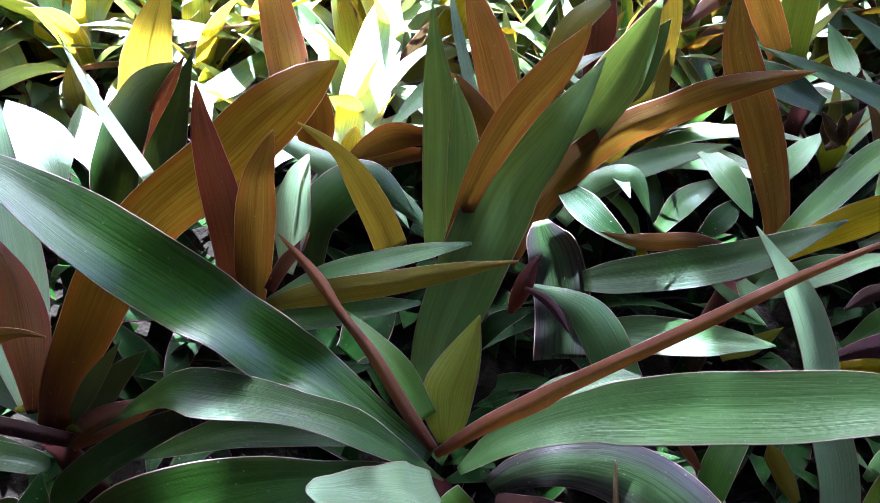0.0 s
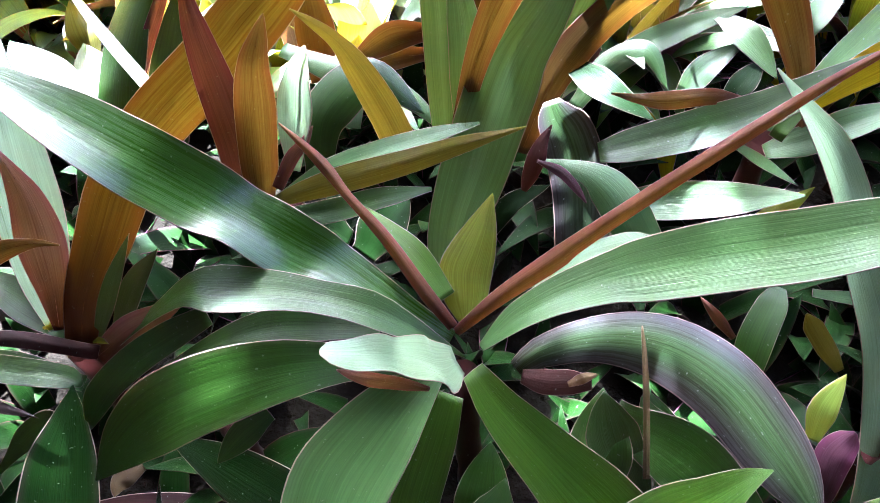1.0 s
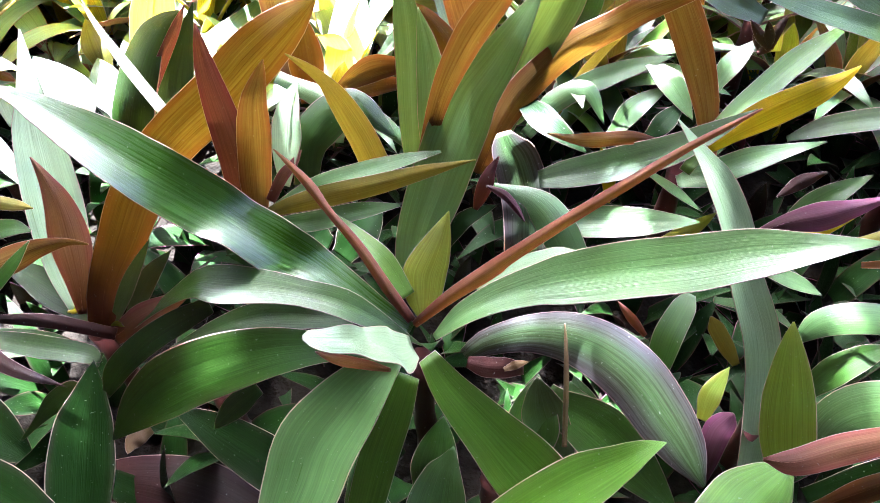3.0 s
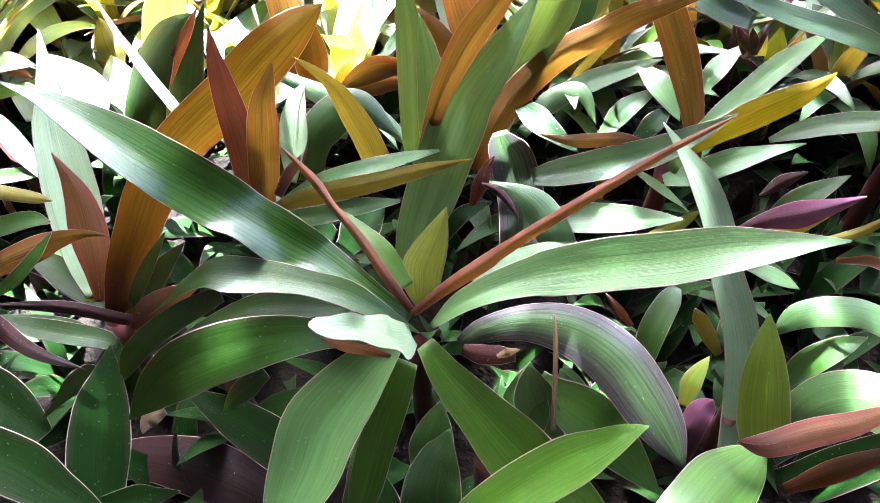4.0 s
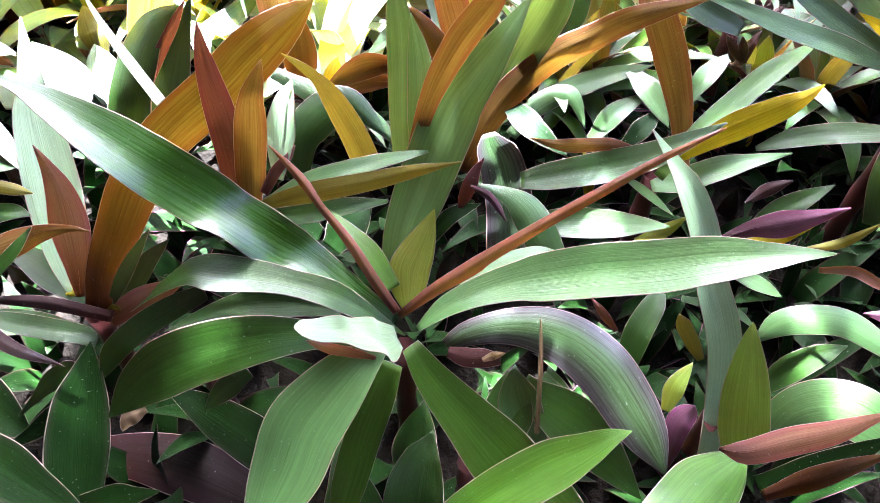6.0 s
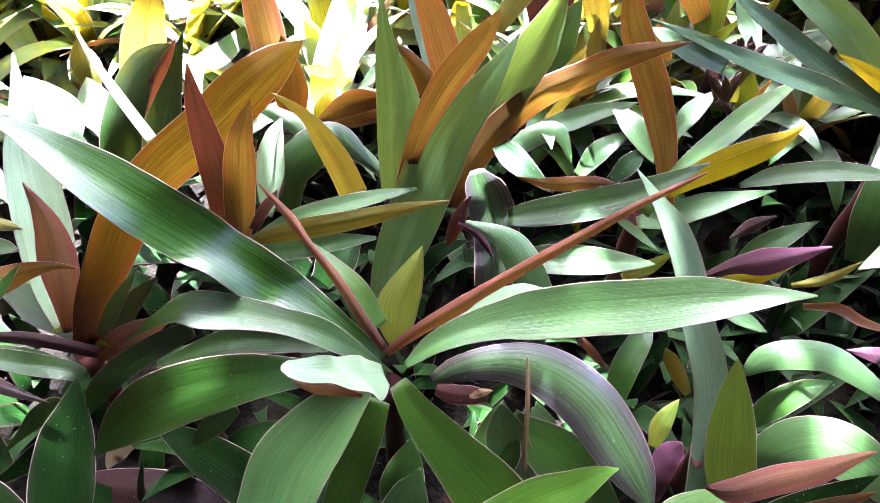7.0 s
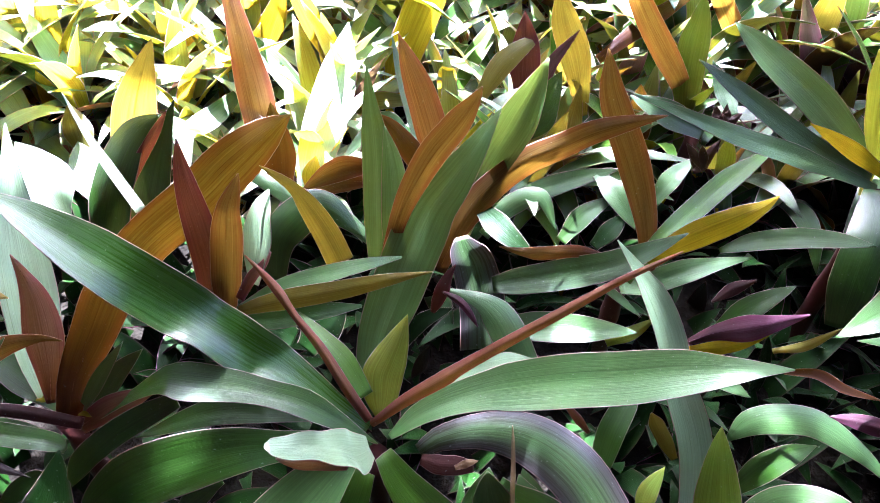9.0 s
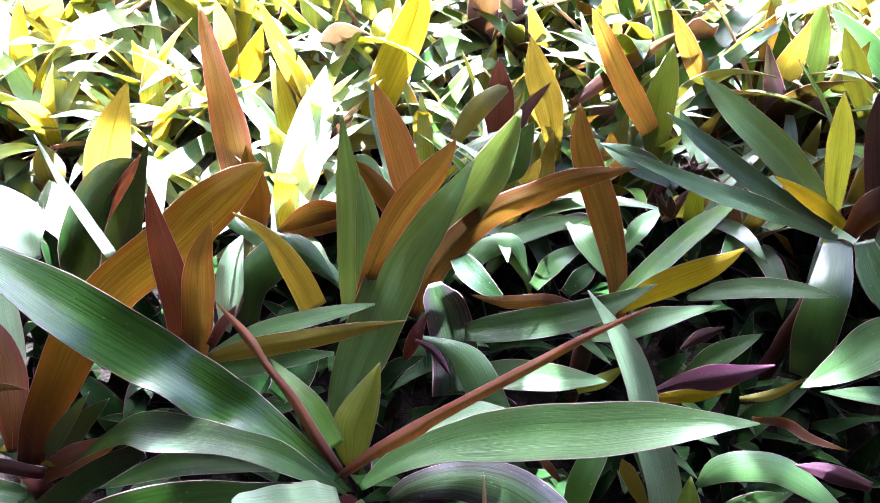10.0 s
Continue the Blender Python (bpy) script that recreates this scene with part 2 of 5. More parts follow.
COARSE = (-1.0, -0.96, -0.4, 0.0, 0.4, 0.96, 1.0)


def spline(pts, s):
    """A smooth curve through the points, s from 0 to 1 by length."""
    ps = [Vector(p) for p in pts]
    far = [0.0]
    for a, b in zip(ps, ps[1:]):
        far.append(far[-1] + (b - a).length)
    d = s * far[-1]
    i = max(j for j in range(len(ps) - 1) if far[j] <= d + 1e-9)
    p1, p2 = ps[i], ps[i + 1]
    p0 = ps[i - 1] if i else p1 + (p1 - p2) * 0.9 + ((ps[i + 2] - p2) - (p2 - p1)) * -0.25 if len(ps) > 2 else p1 * 2 - p2
    p3 = ps[i + 2] if i + 2 < len(ps) else p2 + (p2 - p1) * 0.9
    t = (d - far[i]) / max(far[i + 1] - far[i], 1e-9)
    return 0.5 * ((2 * p1) + (p2 - p0) * t + (2 * p0 - 5 * p1 + 4 * p2 - p3) * t * t + (3 * p1 - p0 - 3 * p2 + p3) * t ** 3)


def outline(s, base, blunt):
    if s < 0.42:
        x = s / 0.42
        return base + (1 - base) * x * x * (3 - 2 * x)
    x = min(1.0, (s - 0.42) / 0.58)
    return (1 - x ** 3.5) ** 0.55 if blunt else (1 - x ** 1.75)


def shares(pts):
    """How far along the line each of its points lies, from 0 to 1."""
    far = [0.0]
    for a, b in zip(pts, pts[1:]):
        far.append(far[-1] + (Vector(b) - Vector(a)).length)
    return [d / far[-1] for d in far]


def along(values, near, s):
    """The value at s of a curve through the values, which stand at the shares near, with no overshoot."""
    i = max(j for j in range(len(near) - 1) if near[j] <= s + 1e-9)
    steps = [(b - a) / (v - u) for a, b, u, v in zip(values, values[1:], near, near[1:])]

    def slope(j):
        if j in (0, len(near) - 1):
            return steps[min(j, len(steps) - 1)]
        a, b = steps[j - 1], steps[j]
        return 0.0 if a * b <= 0 else 2 * a * b / (a + b)

    w = near[i + 1] - near[i]
    t = (s - near[i]) / w
    return (values[i] * (1 + 2 * t) + slope(i) * w * t) * (1 - t) ** 2 + (values[i + 1] * (3 - 2 * t) - slope(i + 1) * w * (1 - t)) * t * t


def leaf_mesh(pts, width, facing, cup=0.12, base=0.55, blunt=False, wave=0.06, twist=0.0, rows=26, seed=0, across=ACROSS):
    rnd = random.Random(seed)
    ph = rnd.uniform(0, 6.28)
    fine = [spline(pts, i / rows) for i in range(rows + 1)]
    verts, faces, mats = [], [], []
    n = len(across)
    up0 = Vector(facing)
    near = shares(pts)
    for layer in (0, 1):
        for i in range(rows + 1):
            s = i / rows
            tan = (fine[min(i + 1, rows)] - fine[max(i - 1, 0)]).normalized()
            up = (up0 - tan * up0.dot(tan))
            up = up.normalized() if up.length > 1e-4 else tan.orthogonal().normalized()
            if isinstance(twist, tuple):
                up = Matrix.Rotation(radians(along(twist, near, s)), 3, tan) @ up
            elif twist:
                up = Matrix.Rotation(radians(twist * (s - 0.4)), 3, tan) @ up
            side = tan.cross(up)
            if isinstance(width, tuple):
                h = max(0.5 * along(width, near, s), 0.0003)
            else:
                h = 0.5 * width * max(outline(s, base, blunt), 0.012)
            for u in across:
                lift = cup * h * (abs(u) ** 1.6) + wave * h * u * math.sin(9 * s + ph) * 0.6 + wave * h * abs(u) * math.sin(17 * s + 2 * ph) * 0.4
                thick = (0.0006 * (1 - 0.75 * abs(u)) + 0.0001) * (1 if layer == 0 else -1)
                # the midrib is a shallow groove above and a low ridge below
                groove = -0.0005 * math.exp(-(u / 0.12) ** 2) * min(1, h / 0.012)
                verts.append(fine[i] + side * (u * h) + up * (lift + thick + groove))
    one = (rows + 1) * n
    for layer in (0, 1):
        for i in range(rows):
            for j in range(n - 1):
                q = [layer * one + i * n + j, layer * one + i * n + j + 1, layer * one + (i + 1) * n + j + 1, layer * one + (i + 1) * n + j]
                if layer == 1:
                    q.reverse()
                faces.append(q)
                mats.append(2 if j in (0, n - 2) else layer)
    for i in range(rows):
        for j, flip in ((0, True), (n - 1, False)):
            q = [i * n + j, (i + 1) * n + j, one + (i + 1) * n + j, one + i * n + j]
            faces.append(q[::-1] if not flip else q)
            mats.append(2)
    for i, flip in ((0, False), (rows, True)):
        for j in range(n - 1):
            q = [i * n + j, i * n + j + 1, one + i * n + j + 1, one + i * n + j]
            faces.append(q if flip else q[::-1])
            mats.append(2)
    me = bpy.data.meshes.new("leaf")
    me.from_pydata(verts, [], faces)
    layer = me.uv_layers.new(name="UVMap")
    loops = np.empty(len(me.loops), dtype=np.int32)
    me.loops.foreach_get("vertex_index", loops)
    k = loops % one
    length = sum((b - a).length for a, b in zip(fine, fine[1:]))
    uv = np.stack([(np.array(across)[k % n] + 1) / 2, (k // n) / rows * length * 10], 1)
    layer.data.foreach_set("uv", uv.ravel())
    me.polygons.foreach_set("material_index", mats)
    me.polygons.foreach_set("use_smooth", [True] * len(faces))
    return me


def dressed(me, kind, back=False):
    """Upper, lower and rim skins. kind names the side by which the leaf is known: upper letters, or lower ones when back is set."""
    up = FRONT_OF[kind] if back else kind
    down = kind if back else BACK_OF[kind]
    for m in (UP[up], DOWN[down], RIM):
        me.materials.append(m)
    return me


def limb(bm, pts, radii, sides=10):
    rings = []
    for i, (p, r) in enumerate(zip(pts, radii)):
        p = Vector(p)
        tan = (Vector(pts[min(i + 1, len(pts) - 1)]) - Vector(pts[max(i - 1, 0)])).normalized()
        a = tan.orthogonal().normalized()
        b = tan.cross(a)
        rings.append([bm.verts.new(p + (a * math.cos(k * 6.2832 / sides) + b * math.sin(k * 6.2832 / sides)) * r) for k in range(sides)])
    for r0, r1 in zip(rings, rings[1:]):
        for k in range(sides):
            bm.faces.new((r0[k], r0[(k + 1) % sides], r1[(k + 1) % sides], r1[k]))


def plant(at, label):
    ob = new("oyster_plant")
    ob.location = at
    stem(ob, (0.004, 0.006, ground_height(at[0], at[1]) - 0.02 - at[2]), (0, 0, 0.004), 0.010, 0.009)
    return tagged(ob, label, "plant", "oyster plants of the bed")


count = [0]


def midrib(parent, pts, width, facing, skin):
    """The raised rib along the lower side of a leaf."""
    rows, verts, faces = 22, [], []
    line = [spline(pts, 0.02 + 0.9 * i / rows) for i in range(rows + 1)]
    for i, p in enumerate(line):
        tan = (line[min(i + 1, rows)] - line[max(i - 1, 0)]).normalized()
        up = Vector(facing) - tan * Vector(facing).dot(tan)
        up.normalize()
        side = tan.cross(up)
        r = 0.006 * width * (1.0 - 0.85 * i / rows) + 0.0002
        low = p - up * 0.0009
        verts += [low + side * r + up * 0.0006, low + side * r * 0.5 - up * r * 0.55, low - side * r * 0.5 - up * r * 0.55, low - side * r + up * 0.0006]
    for i in range(rows):
        for j in range(3):
            faces.append((4 * i + j, 4 * i + j + 1, 4 * i + 5 + j, 4 * i + 4 + j))
    me = bpy.data.meshes.new("midrib")
    me.from_pydata(verts, [], faces)
    me.uv_layers.new(name="UVMap")
    me.materials.append(skin)
    me.polygons.foreach_set("use_smooth", [True] * len(faces))
    ob = new("midrib", me)
    ob.parent = parent
    return ob


def stem(parent, foot, top, r0=0.011, r1=0.014):
    """The short stem on which the leaves sit, ringed by old leaf scars."""
    bm = bmesh.new()
    a, b = Vector(foot), Vector(top)
    steps = 7
    limb(bm, [a.lerp(b, i / steps) for i in range(steps + 1)], [(r0 + (r1 - r0) * i / steps) * (1.12 if i % 2 else 0.94) for i in range(steps + 1)])
    me = bpy.data.meshes.new("stem")
    bm.to_mesh(me)
    bm.free()
    for p in me.polygons:
        p.use_smooth = True
    me.materials.append(DOWN["w"])
    ob = new("stem", me)
    ob.parent = parent
    return ob


def leaf(parent, side, kind, width, pts, facing, name="leaf", label="", **shape):
    """A leaf of a plant: which side is known (u upper, d lower), its skin, its width, the line of its midrib and where its upper side faces."""
    count[0] += 1
    across = max(width) if isinstance(width, tuple) else width
    o = Vector(parent.location)
    local = [Vector(p) - o for p in pts]
    me = dressed(leaf_mesh(local, width, facing, seed=count[0], **shape), kind, side == "d")
    ob = new(name, me)
    ob.parent = parent
    if side == "d" and name == "leaf" and across > 0.016:
        midrib(ob, local, across, facing, DOWN[kind])
    return tagged(ob, label)


# ---- ground ----
def ground():
    bm = bmesh.new()
    xs = [-60, -20, -8, -4] + [-3 + 0.15 * i for i in range(41)] + [4, 8, 20, 60]
    ys = [-60, -20, -6, -2] + [-1.2 + 0.12 * i for i in range(46)] + [6, 9, 20, 60]
    grid = []
    for y in ys:
        grid.append([bm.verts.new((x, y, ground_height(x, y) + 0.018 * noise.noise(Vector((x * 5, y * 5, 0))))) for x in xs])
    for r0, r1 in zip(grid, grid[1:]):
        for a, b, c, d in zip(r0, r0[1:], r1[1:], r1):
            bm.faces.new((a, b, c, d))
    me = bpy.data.meshes.new("ground")
    bm.to_mesh(me)
    bm.free()
    me.materials.append(SHADE_SOIL)
    for p in me.polygons:
        p.use_smooth = True
    return tagged(new("ground", me), "soil of the planting bed, coloured near black for shade", "ground", kind="structure")


ground()


def plaster_material(name, a, b):
    m, nt, out = nodes_of(name)
    coord = nt.nodes.new("ShaderNodeTexCoord")
    n = node(nt, "TexNoise", Scale=2.5, Detail=6.0)
    nt.links.new(coord.outputs["Object"], n.inputs["Vector"])
    skin = node(nt, "BsdfPrincipled", Roughness=0.85)
    nt.links.new(ramp(nt, n.outputs[0], [(0.3, a), (0.7, b)]), skin.inputs["Base Color"])
    nt.links.new(skin.outputs[0], out.inputs[0])
    return m


def slab(name, lo, hi, material, label):
    """A plain slab with softened edges, between two corners."""
    bm = bmesh.new()
    bmesh.ops.create_cube(bm, size=1)
    for v in bm.verts:
        v.co = [(l + h) / 2 + c * (h - l) for c, l, h in zip(v.co, lo, hi)]
    bmesh.ops.bevel(bm, geom=bm.edges[:], offset=0.01, segments=2, affect="EDGES")
    me = bpy.data.meshes.new(name)
    bm.to_mesh(me)
    bm.free()
    me.materials.append(material)
    return tagged(new(name, me), label, name.split("_")[0], kind="structure")


# unseen wall and overhead slab added behind the camera to keep the sky off
BLOCKER_SKIN = plaster_material("sky_blocker_dark", (0.035, 0.028, 0.020), (0.075, 0.060, 0.045))
slab("wall_south", (-6, -2.2, -0.05), (6, -2.0, 2.75), BLOCKER_SKIN, "added unseen dark wall that keeps light off the bed")
slab("ceiling", (-6, -2.2, 2.75), (6, SLAB_REACH, 2.87), BLOCKER_SKIN, "added unseen dark slab that keeps the sky off the bed")


def hedge():
    """Unseen hedge added behind the bed and at its sides to block low skylight: a dark twiggy core clad in small
    leaves.
    """
    rnd = random.Random(3)
    ob = tagged(new("hedge"), "added unseen dark green hedge that blocks low skylight", "hedge")
    for name, lo, hi in (("core", (-4.7, 5.4, -0.05), (4.7, 5.9, 3.1)), ("core", (-5.2, -1.9, -0.05), (-4.75, 5.9, 4.3)), ("core", (4.75, -1.9, -0.05), (5.2, 5.9, 4.3))):
        bm = bmesh.new()
        n = 14
        for k, (ax, ay) in enumerate(((0, 2), (1, 2), (0, 1))):
            for end in (0, 1):
                grid = []
                for i in range(n + 1):
                    row = []
                    for j in range(n + 1):
                        c = [lo[0], lo[1], lo[2]]
                        c[ax] += (hi[ax] - lo[ax]) * i / n
                        c[ay] += (hi[ay] - lo[ay]) * j / n
                        third = 3 - ax - ay
                        c[third] = (lo, hi)[end][third]
                        q = Vector(c)
                        row.append(bm.verts.new(q + noise.noise_vector(q * 1.7) * 0.07))
                    grid.append(row)
                for r0, r1 in zip(grid, grid[1:]):
                    for a, b, c, d in zip(r0, r0[1:], r1[1:], r1):
                        bm.faces.new((a, b, c, d))
        me = bpy.data.meshes.new(name)
        bm.to_mesh(me)
        bm.free()
        me.materials.append(SHADE_SOIL)
        new(name, me).parent = ob
    co, fa = [], []
    for _ in range(14000):
        s = rnd.uniform(0, 3)
        z = rnd.uniform(0.0, 3.15 if s < 1.2 else 4.35)
        if s < 1.2:
            c = Vector((rnd.uniform(-4.7, 4.7), 5.38 - abs(rnd.gauss(0, 0.05)), z))
        elif s < 2.1:
            c = Vector((-4.73 + abs(rnd.gauss(0, 0.05)), rnd.uniform(-1.9, 5.4), z))
        else:
            c = Vector((4.73 - abs(rnd.gauss(0, 0.05)), rnd.uniform(-1.9, 5.4), z))
        a = Vector((rnd.gauss(0, 1), rnd.gauss(0, 1), rnd.gauss(0, 1))).normalized()
        b = a.orthogonal().normalized()
        b = Matrix.Rotation(rnd.uniform(0, 6.28), 3, a) @ b
        m = a.cross(b)
        ln, w = rnd.uniform(0.04, 0.08), rnd.uniform(0.02, 0.04)
        k = len(co)
        co += [c - a * ln, c + b * w + m * 0.01, c + a * ln, c - b * w + m * 0.01]
        fa += [(k, k + 1, k + 2, k + 3)]
    me = bpy.data.meshes.new("foliage")
    me.from_pydata(co, [], fa)
    me.materials.append(UP["b"])
    new("foliage", me).parent = ob


hedge()

# ---- the plants in the middle of the bed ----
plant_a = plant((0.000, 0.000, 0.180), "large green oyster plant rosette with long strap leaves")
leaf(plant_a, "u", "n", (0.014, 0.025, 0.038, 0.043, 0.048, 0.049, 0.049, 0.049, 0.031, 0.016, 0.001), [(-0.010, 0.012, 0.200), (-0.043, 0.021, 0.211), (-0.086, 0.036, 0.227), (-0.113, 0.041, 0.239), (-0.151, 0.047, 0.257), (-0.178, 0.051, 0.272), (-0.204, 0.054, 0.286), (-0.238, 0.058, 0.303), (-0.289, 0.067, 0.328), (-0.315, 0.071, 0.339), (-0.347, 0.072, 0.349)], (0.361, -0.401, 0.842), cup=0.18, twist=(2, 8, 19, -10, 15, -8, -10, 12, 20, 20, 18), rows=72)
leaf(plant_a, "u", "p", (0.005, 0.017, 0.022, 0.026, 0.031, 0.038, 0.041, 0.040, 0.035, 0.021, 0.010, 0.001), [(0.011, 0.003, 0.210), (0.029, 0.015, 0.226), (0.046, 0.022, 0.237), (0.062, 0.027, 0.245), (0.083, 0.031, 0.255), (0.103, 0.033, 0.263), (0.142, 0.036, 0.277), (0.178, 0.035, 0.292), (0.212, 0.034, 0.309), (0.243, 0.032, 0.323), (0.264, 0.031, 0.332), (0.281, 0.029, 0.339)], (-0.320, -0.450, 0.834), cup=0.15, twist=(0, 0, 1, 1, 3, 2, 1, -1, -3, -4, -5, -5), rows=72)
leaf(plant_a, "d", "a", (0.006, 0.010, 0.012, 0.010, 0.008, 0.007, 0.005, 0.003, 0.001), [(-0.005, 0.005, 0.220), (0.020, 0.012, 0.250), (0.048, 0.016, 0.281), (0.059, 0.019, 0.293), (0.094, 0.025, 0.330), (0.126, 0.034, 0.358), (0.156, 0.046, 0.380), (0.179, 0.053, 0.396), (0.191, 0.057, 0.404)], (0.020, 0.681, -0.732), cup=0.5)
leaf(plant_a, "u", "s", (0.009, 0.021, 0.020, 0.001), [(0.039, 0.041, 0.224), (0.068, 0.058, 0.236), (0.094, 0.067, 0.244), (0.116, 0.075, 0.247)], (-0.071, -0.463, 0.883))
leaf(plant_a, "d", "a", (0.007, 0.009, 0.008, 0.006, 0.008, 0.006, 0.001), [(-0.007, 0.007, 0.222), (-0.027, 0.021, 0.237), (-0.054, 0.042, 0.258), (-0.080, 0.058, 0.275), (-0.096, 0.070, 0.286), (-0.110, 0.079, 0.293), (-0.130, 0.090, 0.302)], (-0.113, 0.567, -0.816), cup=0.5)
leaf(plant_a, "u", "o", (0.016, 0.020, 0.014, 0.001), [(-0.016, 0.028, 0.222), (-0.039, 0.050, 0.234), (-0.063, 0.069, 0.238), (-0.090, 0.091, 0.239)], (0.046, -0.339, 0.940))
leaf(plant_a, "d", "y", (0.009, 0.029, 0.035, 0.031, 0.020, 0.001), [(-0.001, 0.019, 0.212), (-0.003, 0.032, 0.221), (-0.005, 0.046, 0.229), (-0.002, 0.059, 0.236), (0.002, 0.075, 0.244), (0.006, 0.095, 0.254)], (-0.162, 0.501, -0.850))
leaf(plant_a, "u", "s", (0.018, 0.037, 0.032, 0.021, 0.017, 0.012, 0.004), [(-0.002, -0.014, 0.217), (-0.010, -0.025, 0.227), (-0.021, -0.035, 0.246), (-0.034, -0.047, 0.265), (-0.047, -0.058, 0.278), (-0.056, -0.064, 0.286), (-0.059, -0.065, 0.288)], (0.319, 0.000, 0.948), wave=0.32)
leaf(plant_a, "d", "r", (0.003, 0.007, 0.008, 0.005, 0.001), [(-0.017, -0.026, 0.202), (-0.028, -0.040, 0.227), (-0.038, -0.053, 0.249), (-0.046, -0.061, 0.264), (-0.052, -0.066, 0.276)], (-0.829, 0.347, -0.438), wave=0.2)
leaf(plant_a, "u", "g", (0.014, 0.020, 0.023, 0.036, 0.045, 0.047, 0.035, 0.001), [(-0.015, 0.002, 0.194), (-0.044, -0.012, 0.207), (-0.067, -0.025, 0.218), (-0.101, -0.041, 0.226), (-0.137, -0.056, 0.221), (-0.171, -0.065, 0.202), (-0.204, -0.072, 0.170), (-0.236, -0.085, 0.129)], (0.104, -0.613, 0.783))
leaf(plant_a, "u", "g", 0.0256, [(-0.062, 0.028, 0.183), (-0.139, 0.015, 0.184), (-0.212, -0.012, 0.160)], (-0.027, -0.422, 0.906))
leaf(plant_a, "u", "p", (0.014, 0.037, 0.055, 0.062, 0.058, 0.043, 0.018, 0.002), [(-0.016, -0.010, 0.196), (-0.032, -0.027, 0.188), (-0.050, -0.052, 0.175), (-0.064, -0.077, 0.163), (-0.069, -0.104, 0.149), (-0.076, -0.130, 0.135), (-0.080, -0.153, 0.124), (-0.082, -0.164, 0.118)], (0.080, -0.457, 0.886))
leaf(plant_a, "u", "o", (0.019, 0.029, 0.031, 0.029, 0.014, 0.002), [(-0.007, -0.014, 0.179), (-0.014, -0.040, 0.158), (-0.021, -0.066, 0.136), (-0.025, -0.093, 0.115), (-0.029, -0.119, 0.094), (-0.031, -0.130, 0.085)], (0.028, -0.626, 0.779))
leaf(plant_a, "u", "o", (0.016, 0.029, 0.044, 0.058, 0.053, 0.029, 0.002), [(0.006, -0.003, 0.192), (0.026, -0.016, 0.171), (0.060, -0.032, 0.143), (0.096, -0.049, 0.115), (0.140, -0.069, 0.088), (0.183, -0.090, 0.061), (0.211, -0.103, 0.044)], (0.311, -0.476, 0.823))
leaf(plant_a, "u", "l", (0.026, 0.039, 0.049, 0.050, 0.044, 0.036, 0.022, 0.001), [(-0.019, 0.063, 0.179), (-0.020, 0.095, 0.212), (-0.009, 0.129, 0.251), (0.004, 0.158, 0.292), (0.012, 0.171, 0.313), (0.026, 0.183, 0.334), (0.042, 0.201, 0.359), (0.059, 0.225, 0.387)], (-0.088, -0.843, 0.530))
leaf(plant_a, "u", "m", (0.013, 0.021, 0.030, 0.041, 0.048, 0.051, 0.048, 0.036, 0.004), [(0.033, 0.019, 0.166), (0.048, 0.028, 0.176), (0.080, 0.037, 0.185), (0.113, 0.038, 0.188), (0.142, 0.031, 0.185), (0.170, 0.016, 0.176), (0.194, -0.004, 0.160), (0.213, -0.022, 0.144), (0.229, -0.040, 0.127)], (0.096, -0.524, 0.846), cup=-0.25)
leaf(plant_a, "d", "w", (0.009, 0.016, 0.016, 0.009), [(0.037, 0.002, 0.185), (0.052, -0.000, 0.185), (0.065, 0.001, 0.186), (0.081, 0.003, 0.186)], (-0.001, 0.545, -0.839), name='bract', label='purple boat-shaped flower bract')
leaf(plant_a, "d", "k", 0.0068, [(0.066, -0.003, 0.190), (0.076, 0.001, 0.194), (0.084, 0.004, 0.195)], (0.038, 0.563, -0.826), wave=0.5, name='bract', label='withered brown flower bract')
leaf(plant_a, "d", "k", (0.004, 0.004, 0.003, 0.001), [(0.119, -0.039, 0.152), (0.114, -0.005, 0.186), (0.110, 0.017, 0.205), (0.107, 0.029, 0.216)], (0.052, 0.695, -0.717), name='dry_leaf', label='thin dry brown leaf')
leaf(plant_a, "u", "g", (0.047, 0.052, 0.034, 0.019, 0.001), [(-0.008, -0.133, 0.066), (-0.020, -0.107, 0.081), (-0.031, -0.084, 0.093), (-0.039, -0.067, 0.098), (-0.046, -0.049, 0.103)], (0.179, -0.380, 0.907))
plant_b = plant((-0.284, -0.002, 0.147), "oyster plant with one broad rust-backed leaf, leaning")
leaf(plant_b, "d", "o", (0.020, 0.027, 0.038, 0.043, 0.043, 0.046, 0.045, 0.036, 0.020, 0.001), [(-0.271, -0.009, 0.171), (-0.273, 0.016, 0.192), (-0.265, 0.046, 0.217), (-0.253, 0.076, 0.249), (-0.228, 0.105, 0.283), (-0.185, 0.133, 0.318), (-0.164, 0.153, 0.338), (-0.144, 0.173, 0.354), (-0.130, 0.187, 0.364), (-0.119, 0.197, 0.371)], (-0.527, 0.537, -0.658))
leaf(plant_b, "u", "s", (0.019, 0.038, 0.048, 0.040, 0.025, 0.001), [(-0.306, 0.013, 0.155), (-0.329, 0.045, 0.177), (-0.354, 0.086, 0.206), (-0.385, 0.136, 0.243), (-0.400, 0.166, 0.265), (-0.425, 0.216, 0.302)], (0.405, -0.382, 0.831))
leaf(plant_b, "d", "r", (0.007, 0.020, 0.031, 0.023, 0.011, 0.001), [(-0.291, -0.001, 0.174), (-0.292, 0.013, 0.198), (-0.297, 0.031, 0.229), (-0.304, 0.046, 0.254), (-0.313, 0.055, 0.273), (-0.323, 0.062, 0.289)], (-0.615, 0.608, -0.502))
